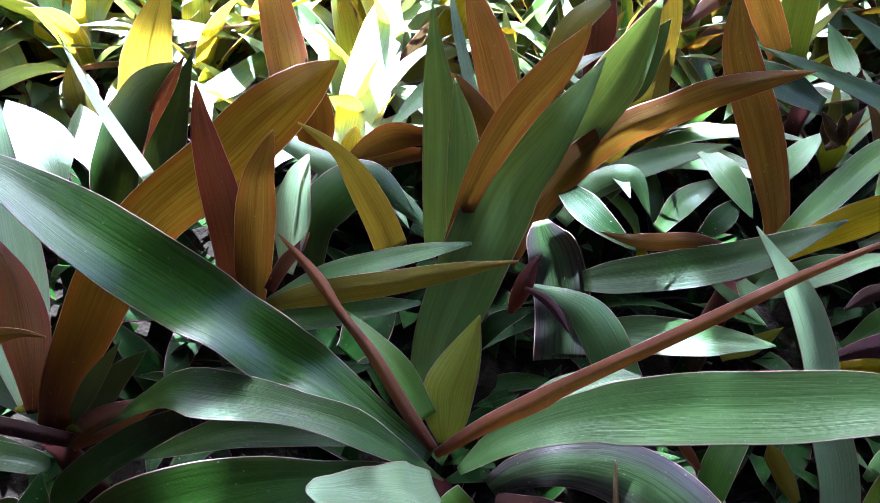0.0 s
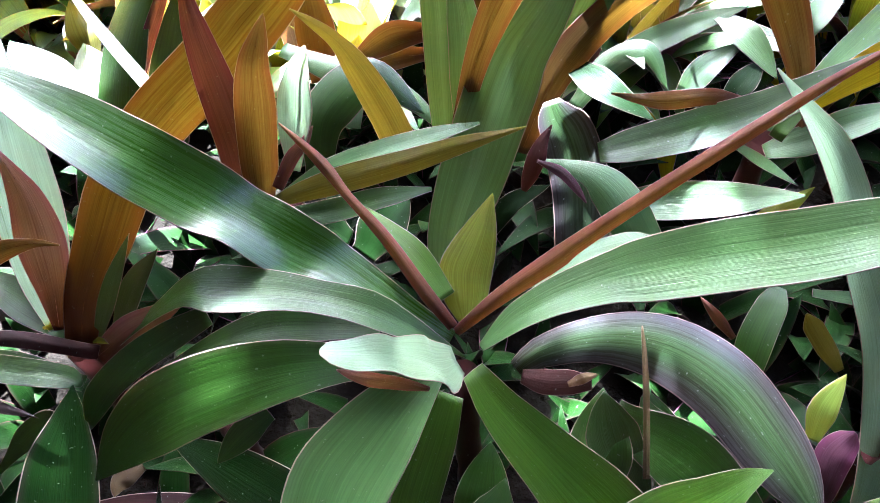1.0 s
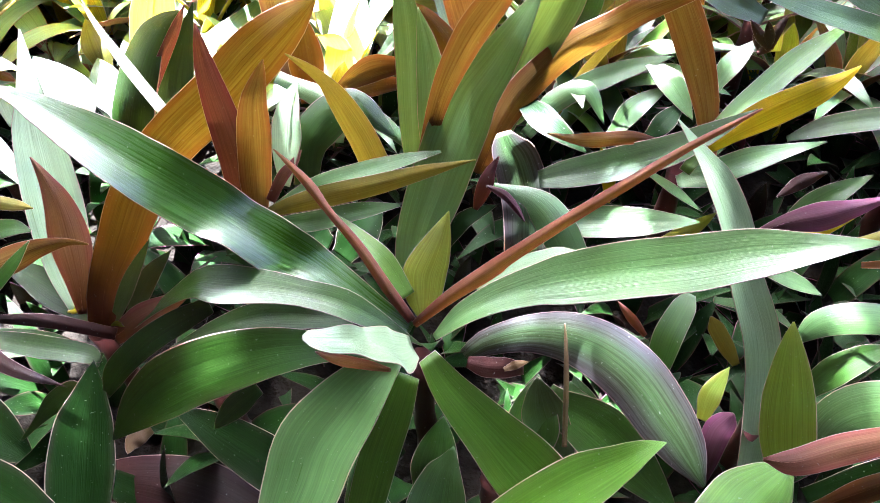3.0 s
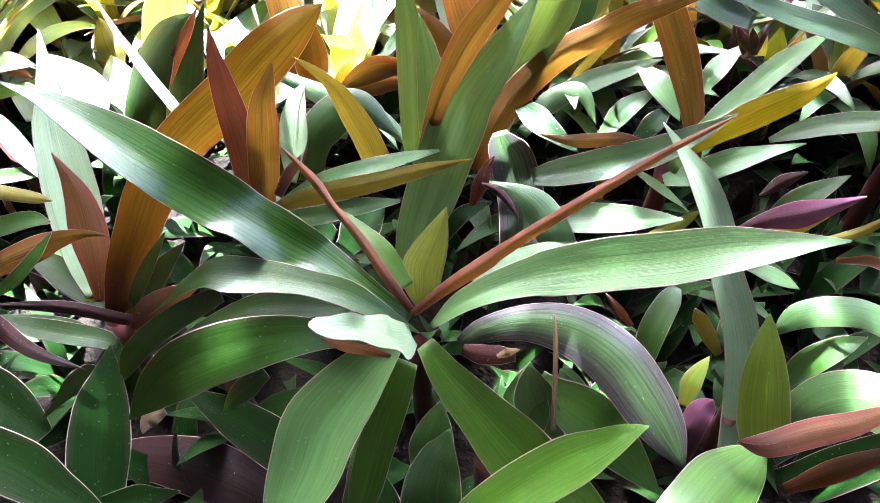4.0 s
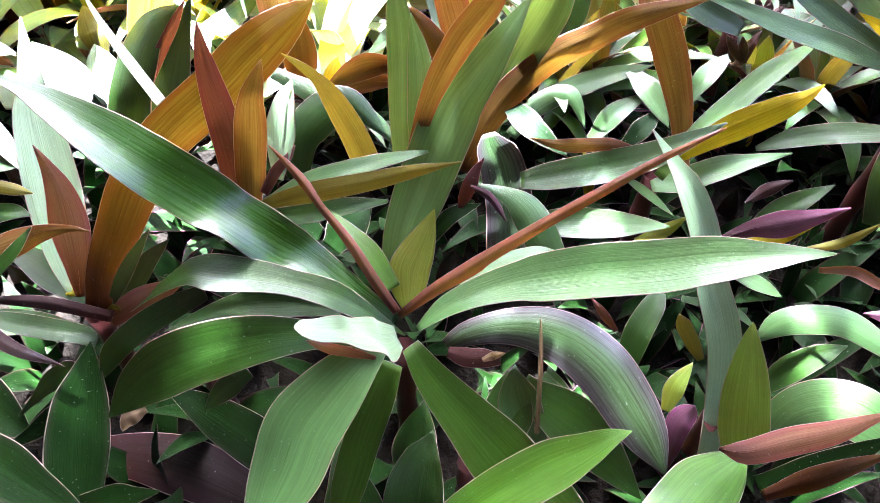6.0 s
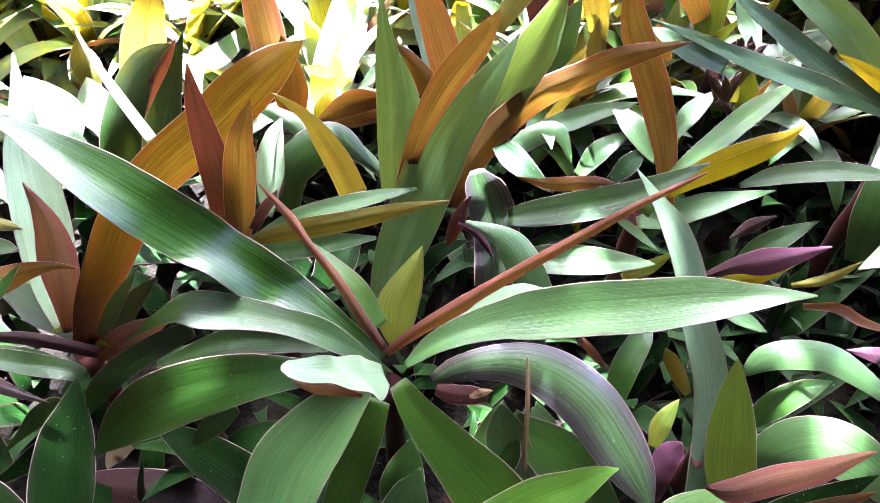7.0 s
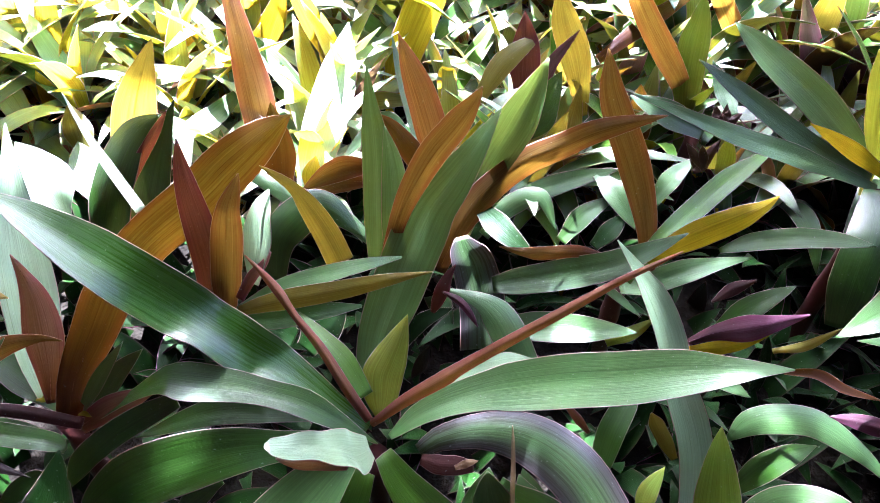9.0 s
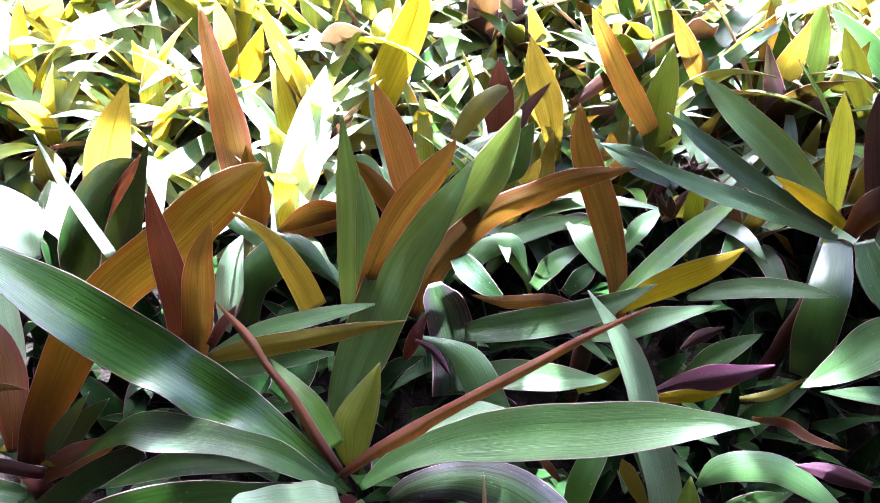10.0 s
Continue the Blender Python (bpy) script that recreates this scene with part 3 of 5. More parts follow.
leaf(plant_b, "d", "e", (0.009, 0.018, 0.022, 0.015, 0.006, 0.001), [(-0.377, -0.041, 0.213), (-0.349, -0.021, 0.232), (-0.321, -0.008, 0.243), (-0.299, 0.002, 0.251), (-0.277, 0.010, 0.254), (-0.260, 0.012, 0.253)], (-0.124, 0.756, -0.643))
leaf(plant_b, "u", "g", (0.004, 0.011, 0.010, 0.001), [(-0.341, -0.041, 0.222), (-0.325, -0.032, 0.234), (-0.309, -0.018, 0.249), (-0.298, 0.000, 0.262)], (0.090, -0.751, 0.654))
leaf(plant_b, "u", "p", 0.0130, [(-0.273, 0.004, 0.156), (-0.232, 0.002, 0.224), (-0.192, -0.001, 0.286)], (-0.230, -0.967, 0.107))
leaf(plant_b, "u", "g", 0.0186, [(-0.265, 0.016, 0.151), (-0.226, 0.015, 0.214), (-0.191, 0.013, 0.259)], (-0.315, -0.928, 0.197))
leaf(plant_b, "d", "w", 0.0117, [(-0.258, -0.011, 0.167), (-0.309, -0.021, 0.187), (-0.364, -0.039, 0.200)], (-0.370, 0.494, -0.787), base=0.9)
leaf(plant_b, "u", "g", 0.0228, [(-0.284, -0.016, 0.128), (-0.327, -0.024, 0.154), (-0.374, -0.029, 0.170)], (0.443, -0.250, 0.861))
leaf(plant_b, "d", "w", 0.0140, [(-0.377, -0.038, 0.216), (-0.320, -0.063, 0.186), (-0.273, -0.064, 0.165)], (-0.352, 0.318, -0.881))
leaf(plant_b, "u", "g", (0.014, 0.021, 0.022, 0.021, 0.006), [(-0.171, 0.005, 0.206), (-0.196, -0.011, 0.197), (-0.217, -0.027, 0.187), (-0.240, -0.042, 0.166), (-0.258, -0.051, 0.134)], (-0.033, -0.813, 0.582))
leaf(plant_b, "d", "r", 0.0226, [(-0.268, -0.007, 0.153), (-0.231, -0.000, 0.185), (-0.186, 0.009, 0.213)], (0.162, 0.872, -0.462), base=0.7)
leaf(plant_b, "u", "g", (0.005, 0.008, 0.015, 0.026, 0.034, 0.027, 0.022, 0.023, 0.015, 0.007, 0.001), [(-0.256, -0.004, 0.159), (-0.225, 0.001, 0.189), (-0.197, 0.006, 0.213), (-0.177, 0.009, 0.227), (-0.156, 0.008, 0.231), (-0.116, 0.008, 0.236), (-0.088, 0.007, 0.236), (-0.060, 0.006, 0.232), (-0.032, 0.002, 0.222), (-0.014, -0.000, 0.213), (0.002, -0.003, 0.206)], (0.000, -0.261, 0.965))
leaf(plant_b, "u", "g", 0.0325, [(-0.298, 0.015, 0.143), (-0.367, 0.038, 0.159), (-0.402, 0.044, 0.170)], (0.172, -0.261, 0.950))
leaf(plant_b, "d", "y", 0.0045, [(-0.310, 0.003, 0.167), (-0.300, 0.002, 0.172), (-0.292, 0.005, 0.178)], (0.235, 0.826, -0.512), wave=0.5, name='bract', label='dried yellowish flower remnant')
leaf(plant_b, "d", "y", 0.0044, [(-0.265, -0.004, 0.169), (-0.259, -0.004, 0.172), (-0.251, -0.006, 0.172)], (0.212, 0.494, -0.843), wave=0.5, name='bract', label='dried yellowish flower remnant')
leaf(plant_b, "d", "y", 0.0045, [(-0.304, 0.003, 0.167), (-0.300, 0.004, 0.173), (-0.297, 0.007, 0.179)], (-0.267, 0.955, -0.128), wave=0.5, name='bract', label='dried yellowish flower remnant')
plant_h = plant((-0.190, -0.005, 0.090), "oyster plant near the soil, shade put into its dark green leaves")
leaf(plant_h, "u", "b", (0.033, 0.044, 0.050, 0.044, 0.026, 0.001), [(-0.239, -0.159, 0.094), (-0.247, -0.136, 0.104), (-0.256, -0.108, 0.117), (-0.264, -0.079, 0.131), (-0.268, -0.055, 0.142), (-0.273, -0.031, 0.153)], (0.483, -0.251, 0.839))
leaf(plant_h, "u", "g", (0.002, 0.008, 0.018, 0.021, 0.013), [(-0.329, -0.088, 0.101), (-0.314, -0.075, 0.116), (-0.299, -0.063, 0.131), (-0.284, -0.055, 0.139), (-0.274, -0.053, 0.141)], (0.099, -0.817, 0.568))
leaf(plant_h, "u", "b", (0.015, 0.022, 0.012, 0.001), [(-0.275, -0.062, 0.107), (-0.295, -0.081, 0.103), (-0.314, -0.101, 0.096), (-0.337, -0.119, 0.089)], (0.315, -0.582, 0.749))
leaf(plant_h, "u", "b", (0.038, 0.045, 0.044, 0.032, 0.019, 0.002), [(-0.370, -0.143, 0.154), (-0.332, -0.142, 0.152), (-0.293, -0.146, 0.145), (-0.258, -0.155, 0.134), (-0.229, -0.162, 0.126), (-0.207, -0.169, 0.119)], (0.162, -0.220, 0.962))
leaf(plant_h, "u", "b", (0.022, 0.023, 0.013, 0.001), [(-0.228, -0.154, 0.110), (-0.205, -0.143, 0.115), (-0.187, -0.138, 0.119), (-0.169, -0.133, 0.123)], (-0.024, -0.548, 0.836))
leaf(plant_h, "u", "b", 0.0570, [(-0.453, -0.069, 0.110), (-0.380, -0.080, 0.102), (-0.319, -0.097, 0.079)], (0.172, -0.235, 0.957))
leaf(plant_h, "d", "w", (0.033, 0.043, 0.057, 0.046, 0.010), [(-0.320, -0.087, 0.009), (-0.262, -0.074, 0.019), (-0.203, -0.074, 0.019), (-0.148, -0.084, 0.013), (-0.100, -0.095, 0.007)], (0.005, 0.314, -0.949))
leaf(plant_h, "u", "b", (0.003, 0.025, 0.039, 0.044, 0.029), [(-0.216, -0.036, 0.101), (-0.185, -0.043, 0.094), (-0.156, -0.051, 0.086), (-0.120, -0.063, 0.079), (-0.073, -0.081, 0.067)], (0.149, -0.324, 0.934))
leaf(plant_h, "u", "g", 0.0214, [(-0.137, -0.019, 0.129), (-0.156, -0.034, 0.117), (-0.172, -0.050, 0.102)], (0.098, -0.716, 0.692))
leaf(plant_h, "d", "k", 0.0147, [(-0.217, -0.065, 0.116), (-0.225, -0.079, 0.119), (-0.223, -0.091, 0.121)], (-0.587, -0.046, -0.809), wave=0.4, name='dry_leaf', label='curled dry brown leaf tip')
plant_j = plant((0.068, -0.053, 0.100), "young oyster plant with olive leaves in the shade")
leaf(plant_j, "u", "o", (0.025, 0.040, 0.043, 0.042, 0.028, 0.015, 0.001), [(0.048, -0.127, 0.109), (0.075, -0.103, 0.119), (0.103, -0.080, 0.128), (0.132, -0.059, 0.136), (0.161, -0.041, 0.143), (0.180, -0.029, 0.149), (0.196, -0.021, 0.151)], (0.025, -0.359, 0.933))
leaf(plant_j, "u", "g", (0.043, 0.053, 0.050, 0.035, 0.018, 0.001), [(0.034, -0.125, 0.066), (0.029, -0.098, 0.082), (0.027, -0.080, 0.092), (0.028, -0.057, 0.099), (0.031, -0.043, 0.102), (0.033, -0.031, 0.106)], (0.081, -0.362, 0.929))
leaf(plant_j, "u", "g", 0.0456, [(0.097, -0.034, 0.093), (0.096, 0.002, 0.110), (0.096, 0.038, 0.127)], (-0.039, -0.427, 0.904))
leaf(plant_j, "u", "g", 0.0309, [(0.145, -0.012, 0.090), (0.141, 0.019, 0.105), (0.127, 0.048, 0.118)], (-0.128, -0.437, 0.890))
leaf(plant_j, "u", "g", 0.0405, [(0.018, -0.072, 0.073), (0.019, -0.037, 0.090), (0.020, -0.004, 0.104)], (0.086, -0.409, 0.909))
leaf(plant_j, "u", "g", 0.0499, [(0.104, 0.024, 0.114), (0.157, -0.003, 0.110), (0.220, -0.049, 0.087)], (-0.112, -0.493, 0.863))
plant_d = plant((0.274, 0.023, 0.120), "low oyster plant with glossy dappled leaves and pink backs")
leaf(plant_d, "d", "h", (0.033, 0.040, 0.038, 0.030, 0.016, 0.001), [(0.289, -0.019, 0.141), (0.285, -0.003, 0.158), (0.282, 0.013, 0.175), (0.280, 0.029, 0.191), (0.278, 0.046, 0.207), (0.277, 0.059, 0.219)], (0.320, 0.695, -0.643))
leaf(plant_d, "u", "p", (0.024, 0.037, 0.043, 0.044, 0.032, 0.002), [(0.311, -0.005, 0.131), (0.319, 0.009, 0.162), (0.337, 0.014, 0.182), (0.358, 0.005, 0.196), (0.389, -0.013, 0.189), (0.410, -0.034, 0.175)], (-0.392, -0.546, 0.740), cup=-0.15)
leaf(plant_d, "d", "a", (0.002, 0.018, 0.021, 0.017, 0.009, 0.001), [(0.252, -0.042, 0.187), (0.273, -0.041, 0.188), (0.302, -0.031, 0.198), (0.329, -0.024, 0.210), (0.349, -0.016, 0.220), (0.365, -0.010, 0.228)], (0.292, 0.424, -0.857))
leaf(plant_d, "u", "o", (0.040, 0.051, 0.052, 0.038, 0.014), [(0.197, -0.139, 0.187), (0.218, -0.105, 0.182), (0.244, -0.069, 0.171), (0.265, -0.046, 0.163), (0.280, -0.031, 0.159)], (0.105, 0.070, 0.992), cup=-0.2)
leaf(plant_d, "u", "b", 0.0237, [(0.300, -0.039, 0.136), (0.332, -0.036, 0.173), (0.368, -0.023, 0.218)], (-0.617, -0.500, 0.607))
leaf(plant_d, "d", "o", 0.0167, [(0.302, -0.050, 0.140), (0.327, -0.046, 0.179), (0.369, -0.032, 0.210)], (0.568, 0.476, -0.671))
leaf(plant_d, "d", "v", (0.004, 0.017, 0.021, 0.017, 0.002), [(0.232, -0.032, 0.107), (0.232, -0.019, 0.129), (0.235, -0.005, 0.149), (0.241, 0.002, 0.157), (0.245, 0.006, 0.163)], (0.389, 0.705, -0.593), wave=0.3)
leaf(plant_d, "u", "y", 0.0170, [(0.227, 0.009, 0.142), (0.230, 0.022, 0.163), (0.240, 0.037, 0.180)], (-0.338, -0.703, 0.625))
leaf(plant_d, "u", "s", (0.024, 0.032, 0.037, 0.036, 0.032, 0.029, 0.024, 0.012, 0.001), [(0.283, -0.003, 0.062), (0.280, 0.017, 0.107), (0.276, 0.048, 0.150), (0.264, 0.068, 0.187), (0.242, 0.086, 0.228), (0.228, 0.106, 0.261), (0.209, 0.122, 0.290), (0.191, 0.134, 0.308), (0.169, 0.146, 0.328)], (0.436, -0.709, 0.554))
leaf(plant_d, "u", "p", (0.005, 0.024, 0.028, 0.027, 0.015, 0.002), [(0.316, 0.105, 0.136), (0.332, 0.114, 0.155), (0.357, 0.116, 0.167), (0.389, 0.114, 0.169), (0.427, 0.095, 0.160), (0.450, 0.076, 0.150)], (-0.121, -0.421, 0.899), cup=-0.15)
leaf(plant_d, "u", "g", (0.014, 0.025, 0.020, 0.001), [(0.330, 0.073, 0.107), (0.347, 0.083, 0.131), (0.366, 0.091, 0.147), (0.387, 0.098, 0.159)], (-0.399, -0.550, 0.734))
leaf(plant_d, "d", "r", 0.0079, [(0.179, 0.067, 0.165), (0.162, 0.071, 0.184), (0.150, 0.075, 0.196)], (-0.247, 0.855, -0.456))
leaf(plant_d, "u", "g", (0.020, 0.026, 0.023, 0.010), [(0.201, 0.070, 0.111), (0.207, 0.094, 0.130), (0.218, 0.118, 0.142), (0.225, 0.134, 0.148)], (-0.152, -0.424, 0.893))
leaf(plant_d, "d", "i", (0.007, 0.015, 0.015, 0.002), [(0.271, 0.087, 0.114), (0.259, 0.099, 0.126), (0.250, 0.108, 0.135), (0.243, 0.115, 0.143)], (0.121, 0.759, -0.639))
leaf(plant_d, "u", "p", 0.0107, [(0.238, 0.114, 0.168), (0.285, 0.115, 0.162), (0.310, 0.098, 0.157)], (0.035, -0.471, 0.882))
leaf(plant_d, "u", "p", 0.0149, [(0.281, 0.140, 0.184), (0.301, 0.131, 0.186), (0.322, 0.119, 0.186)], (-0.255, -0.399, 0.881))
leaf(plant_d, "d", "v", 0.0158, [(0.426, 0.074, 0.225), (0.394, 0.083, 0.223), (0.370, 0.089, 0.217)], (0.268, 0.635, -0.724))
plant_c = plant((-0.139, 0.096, 0.225), "oyster plant with purple upright leaves and curled green ones")
leaf(plant_c, "d", "c", (0.018, 0.024, 0.028, 0.026, 0.019, 0.011, 0.001), [(-0.163, 0.077, 0.181), (-0.166, 0.088, 0.229), (-0.170, 0.101, 0.267), (-0.177, 0.110, 0.304), (-0.184, 0.118, 0.339), (-0.189, 0.126, 0.359), (-0.192, 0.134, 0.377)], (-0.256, 0.468, -0.846))
leaf(plant_c, "d", "e", (0.013, 0.017, 0.026, 0.027, 0.020, 0.012, 0.001), [(-0.156, 0.076, 0.184), (-0.155, 0.086, 0.233), (-0.155, 0.096, 0.261), (-0.151, 0.103, 0.299), (-0.147, 0.108, 0.330), (-0.144, 0.118, 0.344), (-0.141, 0.127, 0.356)], (-0.360, 0.477, -0.802))
leaf(plant_c, "u", "s", (0.016, 0.032, 0.041, 0.030, 0.002), [(-0.136, 0.107, 0.248), (-0.136, 0.122, 0.268), (-0.136, 0.135, 0.285), (-0.136, 0.147, 0.301), (-0.132, 0.159, 0.316)], (-0.545, -0.628, 0.556))
leaf(plant_c, "d", "r", (0.008, 0.010, 0.007, 0.001), [(-0.143, 0.089, 0.246), (-0.135, 0.104, 0.261), (-0.127, 0.113, 0.269), (-0.122, 0.122, 0.277)], (-0.284, 0.764, -0.580))
leaf(plant_c, "d", "i", (0.008, 0.014, 0.018, 0.016, 0.011, 0.005, 0.001), [(-0.136, 0.072, 0.251), (-0.117, 0.077, 0.258), (-0.088, 0.082, 0.268), (-0.050, 0.087, 0.281), (-0.014, 0.093, 0.294), (0.008, 0.097, 0.301), (0.025, 0.099, 0.307)], (0.065, 0.791, -0.608))
leaf(plant_c, "u", "p", (0.008, 0.015, 0.016, 0.012, 0.002), [(-0.140, 0.078, 0.244), (-0.105, 0.102, 0.258), (-0.073, 0.116, 0.265), (-0.041, 0.129, 0.271), (-0.009, 0.142, 0.275)], (0.051, -0.514, 0.856))
leaf(plant_c, "u", "g", (0.016, 0.018, 0.015, 0.003), [(-0.144, 0.079, 0.224), (-0.103, 0.085, 0.234), (-0.070, 0.095, 0.241), (-0.037, 0.105, 0.244)], (-0.022, -0.486, 0.874))
leaf(plant_c, "u", "g", 0.0408, [(-0.139, 0.152, 0.206), (-0.137, 0.180, 0.243), (-0.104, 0.210, 0.262), (-0.059, 0.201, 0.235)], (0.218, -0.502, 0.837), cup=-0.2)
leaf(plant_c, "d", "i", (0.026, 0.025, 0.020, 0.011, 0.007, 0.001), [(-0.070, 0.157, 0.239), (-0.082, 0.161, 0.267), (-0.097, 0.162, 0.298), (-0.109, 0.161, 0.319), (-0.122, 0.158, 0.333), (-0.135, 0.154, 0.345)], (-0.507, 0.800, -0.321))
leaf(plant_c, "u", "p", 0.0254, [(-0.188, 0.241, 0.262), (-0.132, 0.225, 0.253), (-0.077, 0.210, 0.245), (-0.040, 0.192, 0.224)], (0.093, -0.496, 0.864), cup=-0.2)
leaf(plant_c, "u", "m", (0.044, 0.045, 0.042, 0.031, 0.012), [(0.073, 0.142, 0.165), (0.067, 0.164, 0.203), (0.054, 0.182, 0.236), (0.043, 0.189, 0.251), (0.038, 0.195, 0.261)], (0.201, -0.840, 0.505))
leaf(plant_c, "d", "c", (0.004, 0.011, 0.013, 0.008, 0.001), [(0.026, 0.107, 0.248), (0.029, 0.112, 0.258), (0.032, 0.117, 0.268), (0.035, 0.126, 0.276), (0.040, 0.135, 0.283)], (-0.037, 0.803, -0.595))
leaf(plant_c, "u", "b", 0.0152, [(0.005, 0.095, 0.215), (0.018, 0.106, 0.236), (0.043, 0.120, 0.244)], (-0.161, -0.622, 0.766))
leaf(plant_c, "u", "p", (0.029, 0.032, 0.029, 0.016, 0.002), [(0.112, 0.083, 0.224), (0.096, 0.099, 0.242), (0.082, 0.112, 0.253), (0.064, 0.120, 0.259), (0.031, 0.126, 0.260)], (0.027, -0.467, 0.884), cup=-0.2)
leaf(plant_c, "d", "v", (0.002, 0.007, 0.006, 0.001), [(0.033, 0.114, 0.269), (0.048, 0.109, 0.266), (0.058, 0.102, 0.261), (0.067, 0.094, 0.254)], (0.045, 0.659, -0.751))
leaf(plant_c, "u", "b", 0.0383, [(-0.091, 0.096, 0.179), (-0.079, 0.115, 0.192), (-0.063, 0.142, 0.199)], (0.123, -0.471, 0.874))
leaf(plant_c, "u", "b", 0.0334, [(-0.103, 0.102, 0.185), (-0.126, 0.106, 0.192), (-0.156, 0.092, 0.185)], (0.080, -0.437, 0.896))
plant_e = plant((0.195, 0.200, 0.234), "oyster plant with an upright orange-backed leaf and green blades")
leaf(plant_e, "d", "e", (0.012, 0.017, 0.024, 0.030, 0.028, 0.022, 0.011, 0.001), [(0.218, 0.182, 0.240), (0.208, 0.204, 0.283), (0.199, 0.225, 0.307), (0.182, 0.249, 0.339), (0.164, 0.269, 0.367), (0.153, 0.281, 0.388), (0.148, 0.291, 0.405), (0.144, 0.298, 0.417)], (0.072, 0.932, -0.354))
leaf(plant_e, "d", "t", (0.009, 0.018, 0.024, 0.021, 0.011, 0.001), [(0.205, 0.172, 0.285), (0.222, 0.178, 0.301), (0.244, 0.184, 0.317), (0.270, 0.191, 0.332), (0.288, 0.198, 0.342), (0.300, 0.205, 0.351)], (0.141, 0.747, -0.649))
leaf(plant_e, "u", "o", (0.010, 0.015, 0.021, 0.022, 0.007), [(0.193, 0.172, 0.258), (0.219, 0.204, 0.287), (0.247, 0.238, 0.295), (0.282, 0.280, 0.306), (0.322, 0.317, 0.320)], (0.083, -0.359, 0.930))
leaf(plant_e, "u", "g", (0.015, 0.025, 0.028, 0.025, 0.016, 0.001), [(0.074, 0.142, 0.257), (0.099, 0.144, 0.266), (0.139, 0.147, 0.281), (0.172, 0.149, 0.297), (0.198, 0.153, 0.315), (0.225, 0.159, 0.335)], (-0.387, -0.552, 0.738))
leaf(plant_e, "u", "p", (0.011, 0.023, 0.023, 0.012, 0.001), [(0.191, 0.176, 0.243), (0.218, 0.182, 0.251), (0.244, 0.190, 0.262), (0.275, 0.199, 0.271), (0.305, 0.206, 0.279)], (-0.123, -0.480, 0.869))
leaf(plant_e, "u", "p", (0.021, 0.028, 0.024, 0.013, 0.001), [(0.096, 0.119, 0.232), (0.124, 0.116, 0.242), (0.155, 0.112, 0.251), (0.180, 0.108, 0.260), (0.198, 0.104, 0.267)], (-0.322, -0.430, 0.843))
leaf(plant_e, "d", "e", (0.002, 0.011, 0.012, 0.007, 0.001), [(0.167, 0.167, 0.291), (0.140, 0.159, 0.297), (0.112, 0.147, 0.300), (0.094, 0.142, 0.303), (0.075, 0.140, 0.307)], (-0.318, 0.708, -0.631), wave=0.2)
leaf(plant_e, "d", "v", (0.004, 0.014, 0.023, 0.013, 0.001), [(0.250, 0.133, 0.230), (0.272, 0.135, 0.248), (0.293, 0.133, 0.261), (0.313, 0.131, 0.276), (0.332, 0.129, 0.293)], (0.475, 0.667, -0.574))
leaf(plant_e, "u", "g", (0.005, 0.018, 0.020, 0.015, 0.001), [(0.283, 0.229, 0.261), (0.310, 0.229, 0.278), (0.340, 0.224, 0.293), (0.369, 0.215, 0.305), (0.395, 0.202, 0.315)], (-0.457, -0.485, 0.745))
leaf(plant_e, "u", "p", 0.0230, [(0.057, 0.240, 0.226), (0.080, 0.267, 0.249), (0.109, 0.270, 0.263), (0.129, 0.248, 0.241)], (-0.051, -0.536, 0.843), cup=-0.2)
leaf(plant_e, "u", "p", 0.0231, [(0.074, 0.284, 0.239), (0.138, 0.295, 0.270), (0.183, 0.295, 0.292)], (-0.305, -0.595, 0.743))
leaf(plant_e, "u", "g", 0.0216, [(0.135, 0.233, 0.240), (0.153, 0.255, 0.258), (0.182, 0.274, 0.273)], (-0.105, -0.551, 0.828))
leaf(plant_e, "u", "p", 0.0229, [(0.164, 0.296, 0.282), (0.183, 0.266, 0.279), (0.203, 0.238, 0.264)], (-0.223, -0.414, 0.882))
leaf(plant_e, "u", "b", 0.0198, [(0.165, 0.219, 0.251), (0.179, 0.233, 0.263), (0.194, 0.256, 0.268)], (-0.019, -0.421, 0.907))
leaf(plant_e, "u", "b", 0.0242, [(0.047, 0.239, 0.268), (0.077, 0.201, 0.270), (0.112, 0.180, 0.260)], (-0.224, -0.360, 0.906))
leaf(plant_e, "d", "e", (0.016, 0.023, 0.029, 0.027, 0.026, 0.024, 0.022, 0.017, 0.009, 0.001), [(0.018, 0.193, 0.211), (0.033, 0.213, 0.254), (0.048, 0.231, 0.278), (0.069, 0.245, 0.300), (0.093, 0.251, 0.322), (0.117, 0.253, 0.338), (0.140, 0.253, 0.356), (0.163, 0.252, 0.369), (0.183, 0.250, 0.379), (0.201, 0.249, 0.387)], (-0.317, 0.675, -0.666))
leaf(plant_e, "d", "e", (0.005, 0.007, 0.011, 0.009, 0.002), [(0.013, 0.266, 0.246), (0.047, 0.272, 0.283), (0.072, 0.277, 0.296), (0.099, 0.279, 0.308), (0.126, 0.280, 0.323)], (-0.207, 0.764, -0.612))
leaf(plant_e, "u", "p", 0.0086, [(0.165, 0.175, 0.251), (0.188, 0.168, 0.241), (0.212, 0.150, 0.236)], (-0.016, -0.530, 0.848))
leaf(plant_e, "d", "y", 0.0134, [(0.185, 0.135, 0.211), (0.209, 0.147, 0.219), (0.227, 0.159, 0.229)], (0.020, 0.579, -0.815))
leaf(plant_e, "u", "g", 0.0241, [(0.294, 0.184, 0.190), (0.324, 0.202, 0.218), (0.361, 0.217, 0.242)], (-0.349, -0.516, 0.783))
